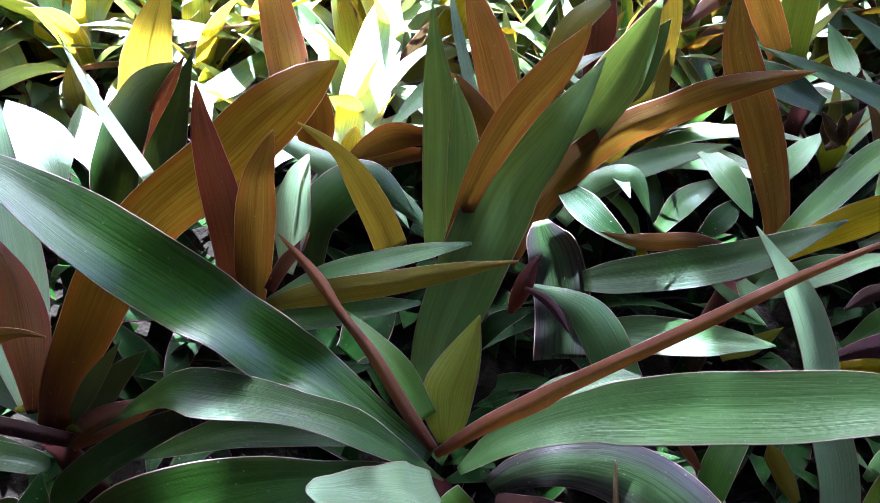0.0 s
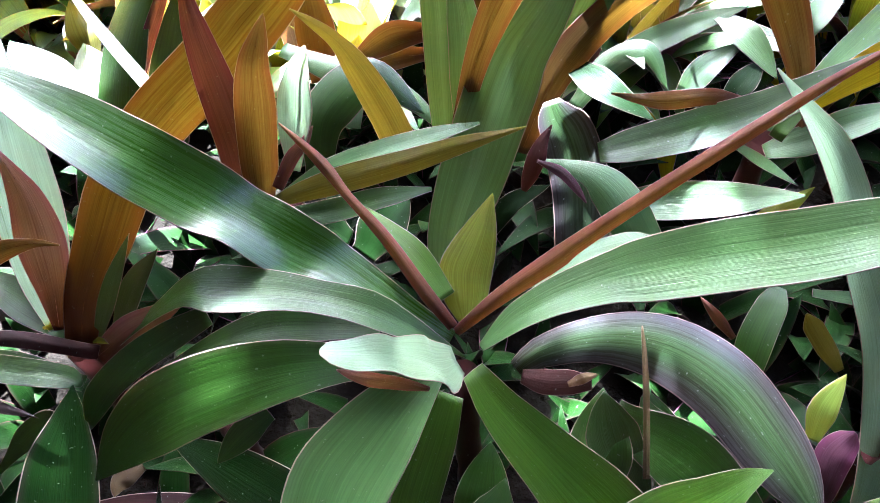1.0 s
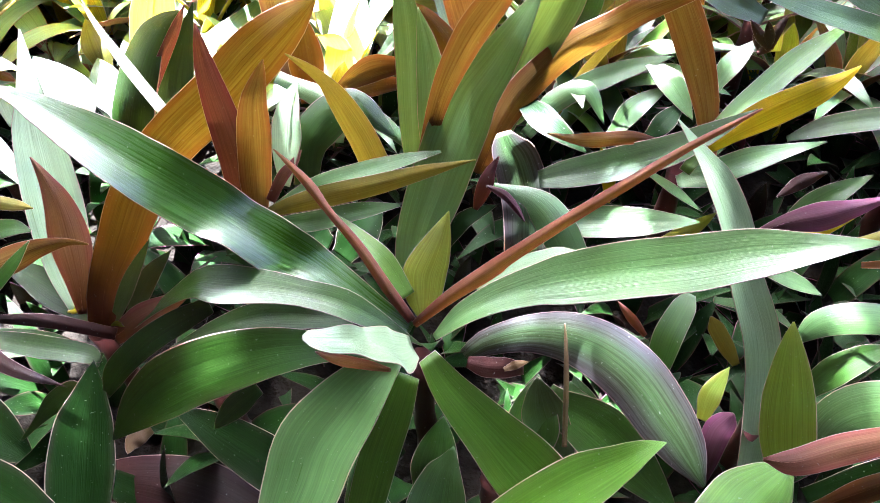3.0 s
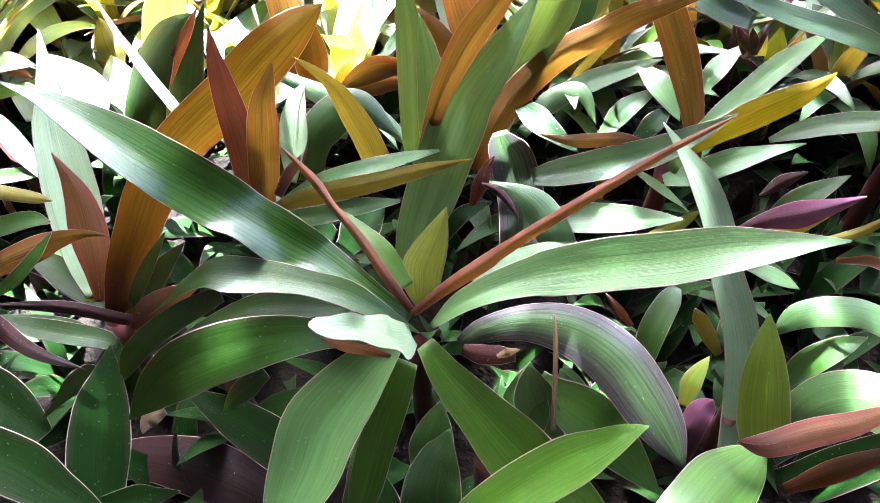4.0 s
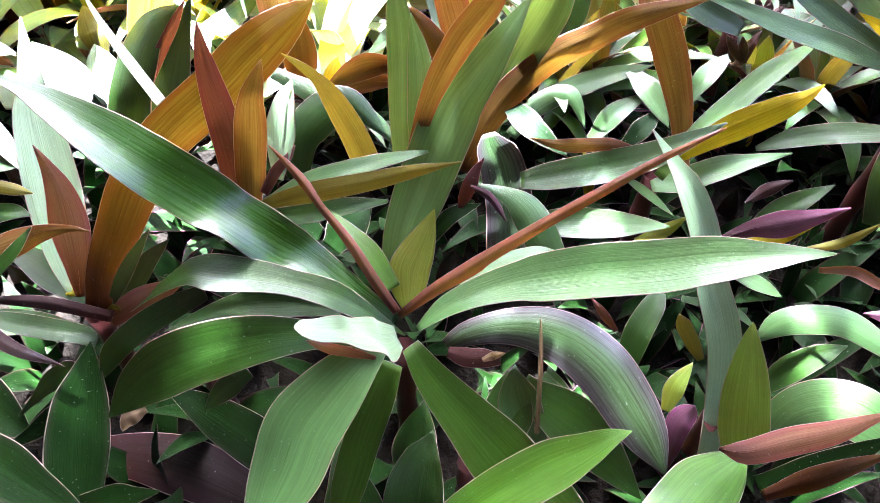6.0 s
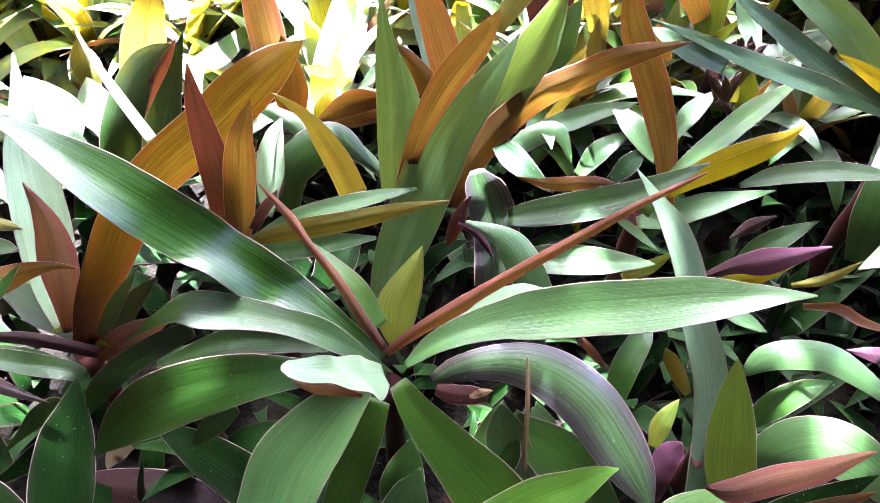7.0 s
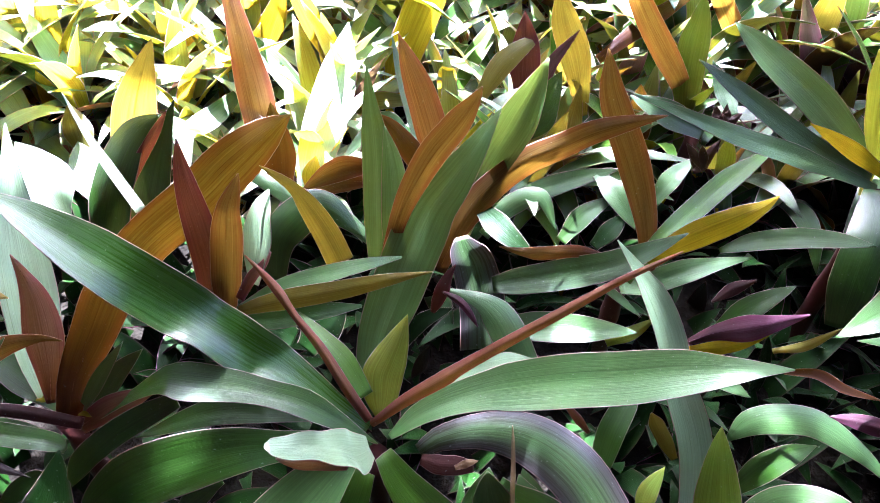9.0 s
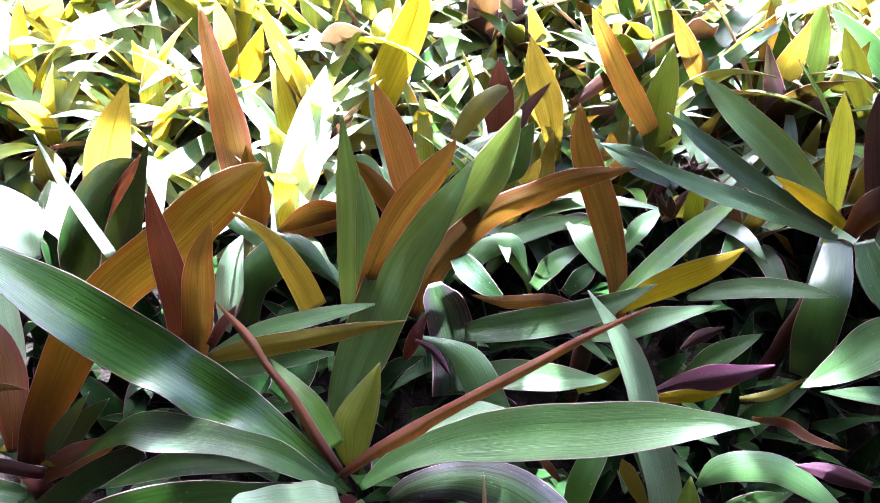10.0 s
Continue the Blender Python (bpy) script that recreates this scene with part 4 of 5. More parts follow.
leaf(plant_e, "d", "w", (0.002, 0.013, 0.002), [(0.289, 0.207, 0.213), (0.308, 0.220, 0.222), (0.330, 0.230, 0.229)], (0.016, 0.578, -0.816))
leaf(plant_e, "u", "p", 0.0200, [(0.219, 0.268, 0.277), (0.232, 0.287, 0.293), (0.256, 0.316, 0.304)], (-0.062, -0.453, 0.889))
leaf(plant_e, "d", "i", 0.0087, [(0.329, 0.141, 0.229), (0.348, 0.135, 0.249), (0.368, 0.137, 0.276)], (0.614, 0.648, -0.451))
leaf(plant_e, "d", "q", 0.0094, [(0.258, 0.285, 0.313), (0.248, 0.287, 0.323), (0.236, 0.293, 0.335)], (0.028, 0.945, -0.325), wave=0.4, name='bract', label='withered pinkish flower bract')
leaf(plant_e, "d", "q", 0.0094, [(0.259, 0.285, 0.313), (0.260, 0.290, 0.326), (0.268, 0.299, 0.340)], (0.271, 0.811, -0.518), wave=0.4, name='bract', label='withered pinkish flower bract')
leaf(plant_e, "d", "q", 0.0094, [(0.257, 0.284, 0.315), (0.254, 0.286, 0.326), (0.250, 0.289, 0.337)], (0.154, 0.971, -0.181), wave=0.4, name='bract', label='withered pinkish flower bract')
leaf(plant_e, "d", "o", 0.0095, [(0.342, 0.130, 0.217), (0.362, 0.119, 0.233), (0.379, 0.104, 0.237), (0.404, 0.092, 0.244)], (0.530, 0.555, -0.641), cup=-0.2)
leaf(plant_e, "d", "t", 0.0127, [(0.250, 0.131, 0.221), (0.289, 0.130, 0.241), (0.318, 0.134, 0.262)], (0.367, 0.656, -0.660))
plant_g = plant((0.434, 0.297, 0.299), "spreading oyster plant with long blue-green leaves")
leaf(plant_g, "u", "l", (0.011, 0.028, 0.036, 0.032, 0.021, 0.001), [(0.428, 0.320, 0.314), (0.393, 0.335, 0.339), (0.359, 0.352, 0.363), (0.321, 0.371, 0.384), (0.295, 0.392, 0.397), (0.274, 0.409, 0.407)], (-0.098, -0.715, 0.693))
leaf(plant_g, "u", "p", (0.008, 0.019, 0.022, 0.018, 0.010, 0.001), [(0.419, 0.306, 0.313), (0.379, 0.308, 0.328), (0.328, 0.316, 0.351), (0.285, 0.327, 0.372), (0.257, 0.336, 0.385), (0.235, 0.343, 0.395)], (0.114, -0.724, 0.681))
leaf(plant_g, "d", "t", 0.0167, [(0.431, 0.305, 0.319), (0.391, 0.313, 0.339), (0.349, 0.323, 0.355)], (0.060, 0.937, -0.345))
leaf(plant_g, "d", "h", (0.007, 0.010, 0.020, 0.022, 0.014, 0.001), [(0.438, 0.335, 0.273), (0.424, 0.325, 0.320), (0.400, 0.310, 0.368), (0.378, 0.293, 0.413), (0.361, 0.280, 0.446), (0.345, 0.266, 0.474)], (0.176, 0.889, 0.424))
leaf(plant_g, "d", "v", (0.015, 0.019, 0.020, 0.017, 0.001), [(0.488, 0.353, 0.276), (0.470, 0.344, 0.322), (0.438, 0.327, 0.377), (0.410, 0.311, 0.425), (0.386, 0.295, 0.465)], (0.184, 0.903, 0.387))
leaf(plant_g, "u", "p", (0.008, 0.014, 0.023, 0.021, 0.013, 0.008, 0.001), [(0.421, 0.292, 0.312), (0.376, 0.292, 0.326), (0.333, 0.290, 0.338), (0.286, 0.288, 0.350), (0.240, 0.289, 0.362), (0.207, 0.294, 0.370), (0.172, 0.298, 0.377)], (0.161, -0.615, 0.772), wave=0.2)
leaf(plant_g, "u", "g", (0.024, 0.036, 0.038, 0.023), [(0.418, 0.283, 0.317), (0.401, 0.229, 0.304), (0.391, 0.196, 0.276), (0.390, 0.174, 0.237)], (-0.363, -0.660, 0.658), cup=-0.15)
leaf(plant_g, "u", "p", (0.029, 0.037, 0.025, 0.001), [(0.431, 0.142, 0.352), (0.399, 0.133, 0.334), (0.376, 0.122, 0.310), (0.352, 0.115, 0.286)], (-0.454, -0.481, 0.750))
leaf(plant_g, "u", "p", (0.014, 0.015, 0.001), [(0.442, 0.104, 0.305), (0.403, 0.102, 0.306), (0.356, 0.098, 0.304)], (0.065, -0.454, 0.888))
leaf(plant_g, "d", "o", 0.0287, [(0.432, 0.297, 0.317), (0.446, 0.309, 0.345), (0.480, 0.331, 0.369)], (0.301, 0.646, -0.702))
leaf(plant_g, "u", "g", 0.0335, [(0.441, 0.286, 0.319), (0.451, 0.248, 0.304), (0.477, 0.203, 0.280)], (-0.325, -0.518, 0.792))
plant_f = plant((-0.038, 0.282, 0.240), "tall oyster plant with green and rust leaves behind the big rosette")
leaf(plant_f, "u", "l", (0.025, 0.034, 0.038, 0.039, 0.026, 0.002), [(0.028, 0.237, 0.217), (0.039, 0.244, 0.265), (0.056, 0.255, 0.310), (0.073, 0.263, 0.348), (0.084, 0.272, 0.378), (0.093, 0.282, 0.409)], (-0.178, -0.851, 0.495))
leaf(plant_f, "d", "e", (0.012, 0.017, 0.022, 0.025, 0.023, 0.012, 0.001), [(-0.025, 0.149, 0.259), (-0.015, 0.159, 0.307), (-0.005, 0.168, 0.337), (0.009, 0.178, 0.366), (0.025, 0.185, 0.390), (0.037, 0.191, 0.410), (0.043, 0.195, 0.423)], (-0.013, 0.922, -0.386))
leaf(plant_f, "d", "o", (0.016, 0.022, 0.023, 0.014, 0.001), [(0.023, 0.233, 0.248), (-0.002, 0.245, 0.289), (-0.022, 0.254, 0.307), (-0.044, 0.266, 0.325), (-0.063, 0.272, 0.335)], (-0.098, 0.782, -0.615))
leaf(plant_f, "d", "a", (0.022, 0.030, 0.035, 0.032, 0.020, 0.001), [(0.008, 0.293, 0.218), (-0.003, 0.304, 0.266), (-0.014, 0.315, 0.297), (-0.028, 0.327, 0.329), (-0.043, 0.337, 0.357), (-0.056, 0.346, 0.382)], (-0.185, 0.893, -0.410))
leaf(plant_f, "u", "l", (0.017, 0.024, 0.026, 0.024, 0.014, 0.001), [(-0.039, 0.174, 0.226), (-0.043, 0.190, 0.273), (-0.047, 0.208, 0.306), (-0.053, 0.226, 0.338), (-0.060, 0.241, 0.364), (-0.067, 0.258, 0.393)], (0.233, -0.811, 0.536))
leaf(plant_f, "u", "l", (0.016, 0.023, 0.023, 0.017, 0.001), [(-0.020, 0.161, 0.242), (-0.024, 0.178, 0.289), (-0.027, 0.192, 0.316), (-0.032, 0.203, 0.336), (-0.041, 0.216, 0.360)], (0.232, -0.813, 0.535))
leaf(plant_f, "u", "p", 0.0246, [(-0.039, 0.360, 0.227), (-0.082, 0.397, 0.243), (-0.124, 0.344, 0.215)], (-0.008, -0.582, 0.813))
leaf(plant_f, "u", "s", (0.021, 0.030, 0.046, 0.054, 0.048, 0.026, 0.001), [(-0.158, 0.290, 0.147), (-0.159, 0.326, 0.181), (-0.162, 0.370, 0.199), (-0.162, 0.422, 0.222), (-0.161, 0.474, 0.250), (-0.162, 0.511, 0.271), (-0.164, 0.543, 0.289)], (0.201, -0.430, 0.880))
leaf(plant_f, "d", "t", 0.0221, [(-0.149, 0.303, 0.199), (-0.150, 0.314, 0.212), (-0.151, 0.337, 0.223)], (-0.271, 0.552, -0.789))
leaf(plant_f, "d", "e", 0.0263, [(-0.068, 0.283, 0.262), (-0.103, 0.276, 0.257), (-0.141, 0.257, 0.237)], (-0.095, 0.818, -0.568), cup=-0.3)
leaf(plant_f, "d", "e", 0.0221, [(-0.075, 0.288, 0.237), (-0.111, 0.281, 0.232), (-0.139, 0.265, 0.215)], (-0.089, 0.810, -0.580), cup=-0.3)
leaf(plant_f, "d", "o", 0.0375, [(-0.174, 0.280, 0.205), (-0.182, 0.305, 0.248), (-0.195, 0.331, 0.292)], (-0.335, 0.775, -0.537))
plant_k = plant((-0.323, 0.335, 0.168), "sunlit oyster plant with yellow glowing leaves")
leaf(plant_k, "d", "a", (0.030, 0.041, 0.045, 0.036, 0.025, 0.015, 0.001), [(-0.232, 0.386, 0.150), (-0.241, 0.401, 0.197), (-0.254, 0.423, 0.240), (-0.269, 0.444, 0.281), (-0.284, 0.465, 0.321), (-0.295, 0.480, 0.349), (-0.304, 0.493, 0.374)], (-0.353, 0.773, -0.527))
leaf(plant_k, "d", "i", (0.036, 0.048, 0.048, 0.035, 0.018, 0.001), [(-0.387, 0.327, 0.162), (-0.374, 0.323, 0.210), (-0.355, 0.317, 0.257), (-0.333, 0.309, 0.302), (-0.312, 0.302, 0.339), (-0.294, 0.296, 0.370)], (-0.175, 0.926, 0.335))
leaf(plant_k, "u", "g", (0.051, 0.064, 0.054, 0.038, 0.020, 0.002), [(-0.374, 0.218, 0.148), (-0.359, 0.221, 0.195), (-0.332, 0.225, 0.252), (-0.308, 0.227, 0.290), (-0.284, 0.226, 0.315), (-0.258, 0.223, 0.333)], (-0.323, -0.868, 0.378), cup=-0.25)
leaf(plant_k, "d", "c", (0.008, 0.011, 0.012, 0.010, 0.001), [(-0.350, 0.232, 0.171), (-0.331, 0.229, 0.218), (-0.302, 0.225, 0.265), (-0.271, 0.220, 0.309), (-0.247, 0.216, 0.344)], (-0.132, 0.981, 0.140))
leaf(plant_k, "u", "g", (0.030, 0.041, 0.036, 0.024, 0.001), [(-0.322, 0.225, 0.139), (-0.317, 0.242, 0.186), (-0.312, 0.260, 0.220), (-0.305, 0.280, 0.254), (-0.292, 0.304, 0.296)], (0.218, -0.877, 0.428))
leaf(plant_k, "u", "s", (0.010, 0.010, 0.006, 0.001), [(-0.246, 0.136, 0.289), (-0.287, 0.169, 0.300), (-0.329, 0.203, 0.317), (-0.364, 0.234, 0.335)], (0.366, -0.446, 0.817))
leaf(plant_k, "d", "i", 0.0342, [(-0.443, 0.326, 0.186), (-0.454, 0.342, 0.206), (-0.477, 0.369, 0.225)], (-0.381, 0.428, -0.820))
leaf(plant_k, "u", "p", 0.0527, [(-0.297, 0.381, 0.147), (-0.341, 0.425, 0.163), (-0.374, 0.474, 0.189)], (0.130, -0.318, 0.939), base=0.2)
leaf(plant_k, "u", "p", 0.0296, [(-0.325, 0.334, 0.218), (-0.305, 0.397, 0.213), (-0.274, 0.455, 0.234)], (0.412, -0.283, 0.866))
leaf(plant_k, "u", "p", 0.0582, [(-0.390, 0.204, 0.193), (-0.432, 0.239, 0.212), (-0.480, 0.273, 0.232)], (0.204, -0.270, 0.941), base=0.2)
leaf(plant_k, "u", "p", 0.0464, [(-0.400, 0.261, 0.168), (-0.422, 0.293, 0.181), (-0.450, 0.330, 0.199)], (0.242, -0.240, 0.940), base=0.2)
leaf(plant_k, "d", "t", (0.023, 0.041, 0.030, 0.001), [(-0.295, 0.547, 0.205), (-0.290, 0.566, 0.240), (-0.279, 0.584, 0.271), (-0.270, 0.603, 0.306)], (-0.345, 0.840, -0.418))
leaf(plant_k, "d", "t", (0.019, 0.027, 0.024, 0.001), [(-0.391, 0.518, 0.178), (-0.405, 0.522, 0.218), (-0.416, 0.528, 0.256), (-0.427, 0.533, 0.291)], (-0.460, 0.773, -0.437))
leaf(plant_k, "d", "t", (0.029, 0.031, 0.025, 0.002), [(-0.194, 0.569, 0.222), (-0.214, 0.563, 0.261), (-0.233, 0.558, 0.306), (-0.252, 0.555, 0.360)], (-0.358, 0.876, -0.324))
leaf(plant_k, "d", "t", (0.019, 0.048, 0.052, 0.045, 0.015), [(-0.104, 0.534, 0.189), (-0.094, 0.561, 0.238), (-0.078, 0.587, 0.287), (-0.061, 0.615, 0.334), (-0.053, 0.640, 0.379)], (-0.154, 0.875, -0.458))
leaf(plant_k, "u", "p", 0.0265, [(-0.090, 0.614, 0.222), (-0.171, 0.636, 0.253), (-0.272, 0.693, 0.298)], (0.079, -0.595, 0.800))
plant_m = plant((0.286, 0.453, 0.252), "row-end oyster plant with upright olive and rust leaves")
leaf(plant_m, "d", "e", (0.017, 0.024, 0.031, 0.028, 0.020, 0.002), [(0.297, 0.546, 0.213), (0.276, 0.540, 0.259), (0.240, 0.528, 0.309), (0.206, 0.515, 0.356), (0.178, 0.505, 0.399), (0.159, 0.496, 0.429)], (-0.096, 0.995, 0.012))
leaf(plant_m, "d", "h", (0.015, 0.021, 0.038, 0.039, 0.024, 0.001), [(0.289, 0.501, 0.187), (0.285, 0.519, 0.234), (0.281, 0.540, 0.268), (0.280, 0.563, 0.305), (0.282, 0.582, 0.335), (0.282, 0.598, 0.360)], (0.225, 0.818, -0.529))
leaf(plant_m, "d", "e", (0.016, 0.023, 0.028, 0.026, 0.001), [(0.397, 0.658, 0.194), (0.379, 0.662, 0.241), (0.351, 0.669, 0.287), (0.319, 0.675, 0.330), (0.284, 0.682, 0.378)], (0.131, 0.980, -0.149))
leaf(plant_m, "d", "c", (0.018, 0.025, 0.041, 0.035, 0.001), [(0.078, 0.493, 0.195), (0.075, 0.511, 0.242), (0.073, 0.526, 0.267), (0.070, 0.540, 0.292), (0.063, 0.561, 0.326)], (0.011, 0.864, -0.503))
leaf(plant_m, "d", "i", (0.019, 0.026, 0.037, 0.031, 0.001), [(0.156, 0.517, 0.211), (0.147, 0.504, 0.258), (0.129, 0.479, 0.318), (0.111, 0.456, 0.363), (0.094, 0.430, 0.417)], (-0.279, 0.912, 0.301))
leaf(plant_m, "d", "o", 0.0243, [(0.170, 0.594, 0.255), (0.229, 0.652, 0.287), (0.319, 0.732, 0.329)], (-0.262, 0.661, -0.703))
leaf(plant_m, "d", "h", (0.024, 0.033, 0.048, 0.038, 0.002), [(0.509, 0.669, 0.211), (0.507, 0.685, 0.258), (0.505, 0.711, 0.307), (0.505, 0.734, 0.348), (0.504, 0.755, 0.386)], (0.374, 0.782, -0.499))
leaf(plant_m, "u", "p", 0.0216, [(0.318, 0.614, 0.267), (0.392, 0.690, 0.320), (0.491, 0.773, 0.364)], (-0.005, -0.517, 0.856))
leaf(plant_m, "d", "v", (0.025, 0.034, 0.025, 0.001), [(0.493, 0.688, 0.203), (0.476, 0.675, 0.249), (0.444, 0.652, 0.301), (0.402, 0.621, 0.370)], (0.036, 0.939, 0.341))
leaf(plant_m, "d", "i", 0.0291, [(0.020, 0.459, 0.247), (0.048, 0.505, 0.283), (0.093, 0.563, 0.301)], (-0.304, 0.603, -0.737))
leaf(plant_m, "d", "v", 0.0151, [(0.091, 0.447, 0.258), (0.101, 0.404, 0.338), (0.121, 0.361, 0.402)], (0.335, 0.839, 0.429))
leaf(plant_m, "u", "g", 0.0381, [(0.082, 0.390, 0.253), (0.099, 0.355, 0.309), (0.109, 0.313, 0.382)], (-0.628, -0.718, -0.299))
leaf(plant_m, "u", "p", 0.0238, [(0.316, 0.435, 0.288), (0.306, 0.473, 0.302), (0.291, 0.500, 0.320)], (-0.241, -0.503, 0.830))
leaf(plant_m, "u", "g", 0.0321, [(0.278, 0.392, 0.286), (0.230, 0.402, 0.302), (0.194, 0.417, 0.307)], (0.004, -0.632, 0.775))
leaf(plant_m, "d", "h", 0.0336, [(0.578, 0.640, 0.277), (0.535, 0.649, 0.343), (0.501, 0.656, 0.390)], (0.216, 0.976, 0.001))
leaf(plant_m, "u", "g", 0.0403, [(0.610, 0.675, 0.316), (0.569, 0.710, 0.345), (0.519, 0.760, 0.378)], (-0.227, -0.717, 0.659))
leaf(plant_m, "d", "q", 0.0085, [(0.287, 0.363, 0.314), (0.279, 0.369, 0.324), (0.272, 0.372, 0.332)], (0.144, 0.929, -0.342), wave=0.4, name='bract', label='withered pinkish flower bract')
leaf(plant_m, "d", "q", 0.0085, [(0.288, 0.364, 0.314), (0.287, 0.371, 0.325), (0.286, 0.376, 0.335)], (0.276, 0.836, -0.475), wave=0.4, name='bract', label='withered pinkish flower bract')
leaf(plant_m, "d", "q", 0.0085, [(0.289, 0.363, 0.313), (0.297, 0.369, 0.323), (0.303, 0.372, 0.329)], (0.185, 0.772, -0.608), wave=0.4, name='bract', label='withered pinkish flower bract')
leaf(plant_m, "u", "y", 0.0134, [(0.271, 0.310, 0.297), (0.269, 0.314, 0.308), (0.267, 0.318, 0.319)], (-0.112, -0.940, 0.323), blunt=True, base=0.9)
leaf(plant_m, "d", "q", 0.0082, [(0.256, 0.299, 0.302), (0.251, 0.302, 0.312), (0.247, 0.310, 0.324)], (0.194, 0.912, -0.362), wave=0.5, name='bract', label='withered pinkish flower bract')
leaf(plant_m, "d", "q", 0.0081, [(0.252, 0.292, 0.303), (0.259, 0.293, 0.310), (0.268, 0.301, 0.316)], (0.131, 0.756, -0.641), wave=0.5, name='bract', label='withered pinkish flower bract')
leaf(plant_m, "d", "q", 0.0086, [(0.275, 0.365, 0.321), (0.277, 0.369, 0.326), (0.275, 0.372, 0.333)], (0.271, 0.830, -0.488), wave=0.5, name='bract', label='withered pinkish flower bract')
leaf(plant_m, "d", "q", 0.0086, [(0.285, 0.365, 0.320), (0.288, 0.368, 0.325), (0.289, 0.372, 0.331)], (0.258, 0.798, -0.545), wave=0.5, name='bract', label='withered pinkish flower bract')
plant_n = plant((-0.500, 0.180, 0.180), "oyster plant at the sunny side with olive blades and pale ones coloured for sun glare")
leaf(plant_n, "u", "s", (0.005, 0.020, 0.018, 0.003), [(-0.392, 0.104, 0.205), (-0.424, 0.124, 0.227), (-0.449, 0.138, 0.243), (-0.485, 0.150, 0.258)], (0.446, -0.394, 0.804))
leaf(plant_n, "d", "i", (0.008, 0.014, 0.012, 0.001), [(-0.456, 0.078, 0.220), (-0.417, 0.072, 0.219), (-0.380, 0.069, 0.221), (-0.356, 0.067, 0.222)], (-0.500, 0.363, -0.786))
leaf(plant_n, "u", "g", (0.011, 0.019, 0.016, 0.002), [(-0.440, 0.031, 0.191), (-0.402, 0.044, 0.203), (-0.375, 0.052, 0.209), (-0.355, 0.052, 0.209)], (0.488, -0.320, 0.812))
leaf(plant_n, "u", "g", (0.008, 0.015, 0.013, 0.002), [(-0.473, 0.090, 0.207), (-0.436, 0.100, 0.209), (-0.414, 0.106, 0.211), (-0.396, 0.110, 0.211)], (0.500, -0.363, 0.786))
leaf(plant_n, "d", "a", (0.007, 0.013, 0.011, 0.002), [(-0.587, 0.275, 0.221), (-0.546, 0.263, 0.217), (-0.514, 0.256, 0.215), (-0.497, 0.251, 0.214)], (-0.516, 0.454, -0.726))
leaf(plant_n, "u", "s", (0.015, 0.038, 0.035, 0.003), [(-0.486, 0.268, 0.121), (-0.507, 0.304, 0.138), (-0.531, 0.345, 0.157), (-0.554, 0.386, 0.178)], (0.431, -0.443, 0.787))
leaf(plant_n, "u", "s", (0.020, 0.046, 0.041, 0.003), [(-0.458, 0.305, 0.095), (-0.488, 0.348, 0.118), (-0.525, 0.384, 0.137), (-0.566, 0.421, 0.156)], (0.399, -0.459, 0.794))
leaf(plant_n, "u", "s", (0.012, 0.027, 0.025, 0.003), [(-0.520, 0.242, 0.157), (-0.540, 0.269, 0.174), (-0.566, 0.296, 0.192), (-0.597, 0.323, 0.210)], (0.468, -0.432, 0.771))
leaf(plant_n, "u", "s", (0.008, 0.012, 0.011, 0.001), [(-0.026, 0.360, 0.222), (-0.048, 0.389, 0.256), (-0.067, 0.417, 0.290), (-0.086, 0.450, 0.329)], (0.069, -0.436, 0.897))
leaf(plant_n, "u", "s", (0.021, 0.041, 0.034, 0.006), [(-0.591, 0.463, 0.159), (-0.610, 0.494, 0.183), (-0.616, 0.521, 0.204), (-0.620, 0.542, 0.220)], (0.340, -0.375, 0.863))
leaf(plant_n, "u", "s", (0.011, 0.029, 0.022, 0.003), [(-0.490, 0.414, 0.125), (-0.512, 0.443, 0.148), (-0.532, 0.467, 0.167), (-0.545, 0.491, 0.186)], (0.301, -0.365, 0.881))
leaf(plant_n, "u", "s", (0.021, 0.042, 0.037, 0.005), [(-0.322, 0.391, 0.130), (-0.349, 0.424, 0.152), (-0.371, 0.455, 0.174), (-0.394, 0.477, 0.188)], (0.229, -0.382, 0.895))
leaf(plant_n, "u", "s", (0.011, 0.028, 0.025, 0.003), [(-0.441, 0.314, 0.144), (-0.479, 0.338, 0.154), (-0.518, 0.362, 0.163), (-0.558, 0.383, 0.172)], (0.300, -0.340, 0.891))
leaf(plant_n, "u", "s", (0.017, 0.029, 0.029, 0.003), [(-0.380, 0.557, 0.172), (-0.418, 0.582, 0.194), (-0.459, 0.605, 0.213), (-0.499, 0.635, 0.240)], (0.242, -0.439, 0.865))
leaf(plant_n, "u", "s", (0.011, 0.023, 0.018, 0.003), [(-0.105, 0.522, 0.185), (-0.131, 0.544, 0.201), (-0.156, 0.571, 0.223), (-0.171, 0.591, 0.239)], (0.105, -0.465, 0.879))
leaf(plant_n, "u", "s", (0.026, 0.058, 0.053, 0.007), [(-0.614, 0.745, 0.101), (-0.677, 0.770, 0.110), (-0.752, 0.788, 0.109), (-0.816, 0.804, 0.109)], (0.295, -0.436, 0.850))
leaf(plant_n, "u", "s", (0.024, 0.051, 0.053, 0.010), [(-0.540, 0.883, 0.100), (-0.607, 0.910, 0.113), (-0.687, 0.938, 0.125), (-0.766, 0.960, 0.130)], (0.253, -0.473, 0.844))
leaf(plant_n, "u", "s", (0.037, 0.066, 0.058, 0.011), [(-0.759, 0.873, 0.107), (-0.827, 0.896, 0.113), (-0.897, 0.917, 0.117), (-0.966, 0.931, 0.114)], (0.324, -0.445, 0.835))
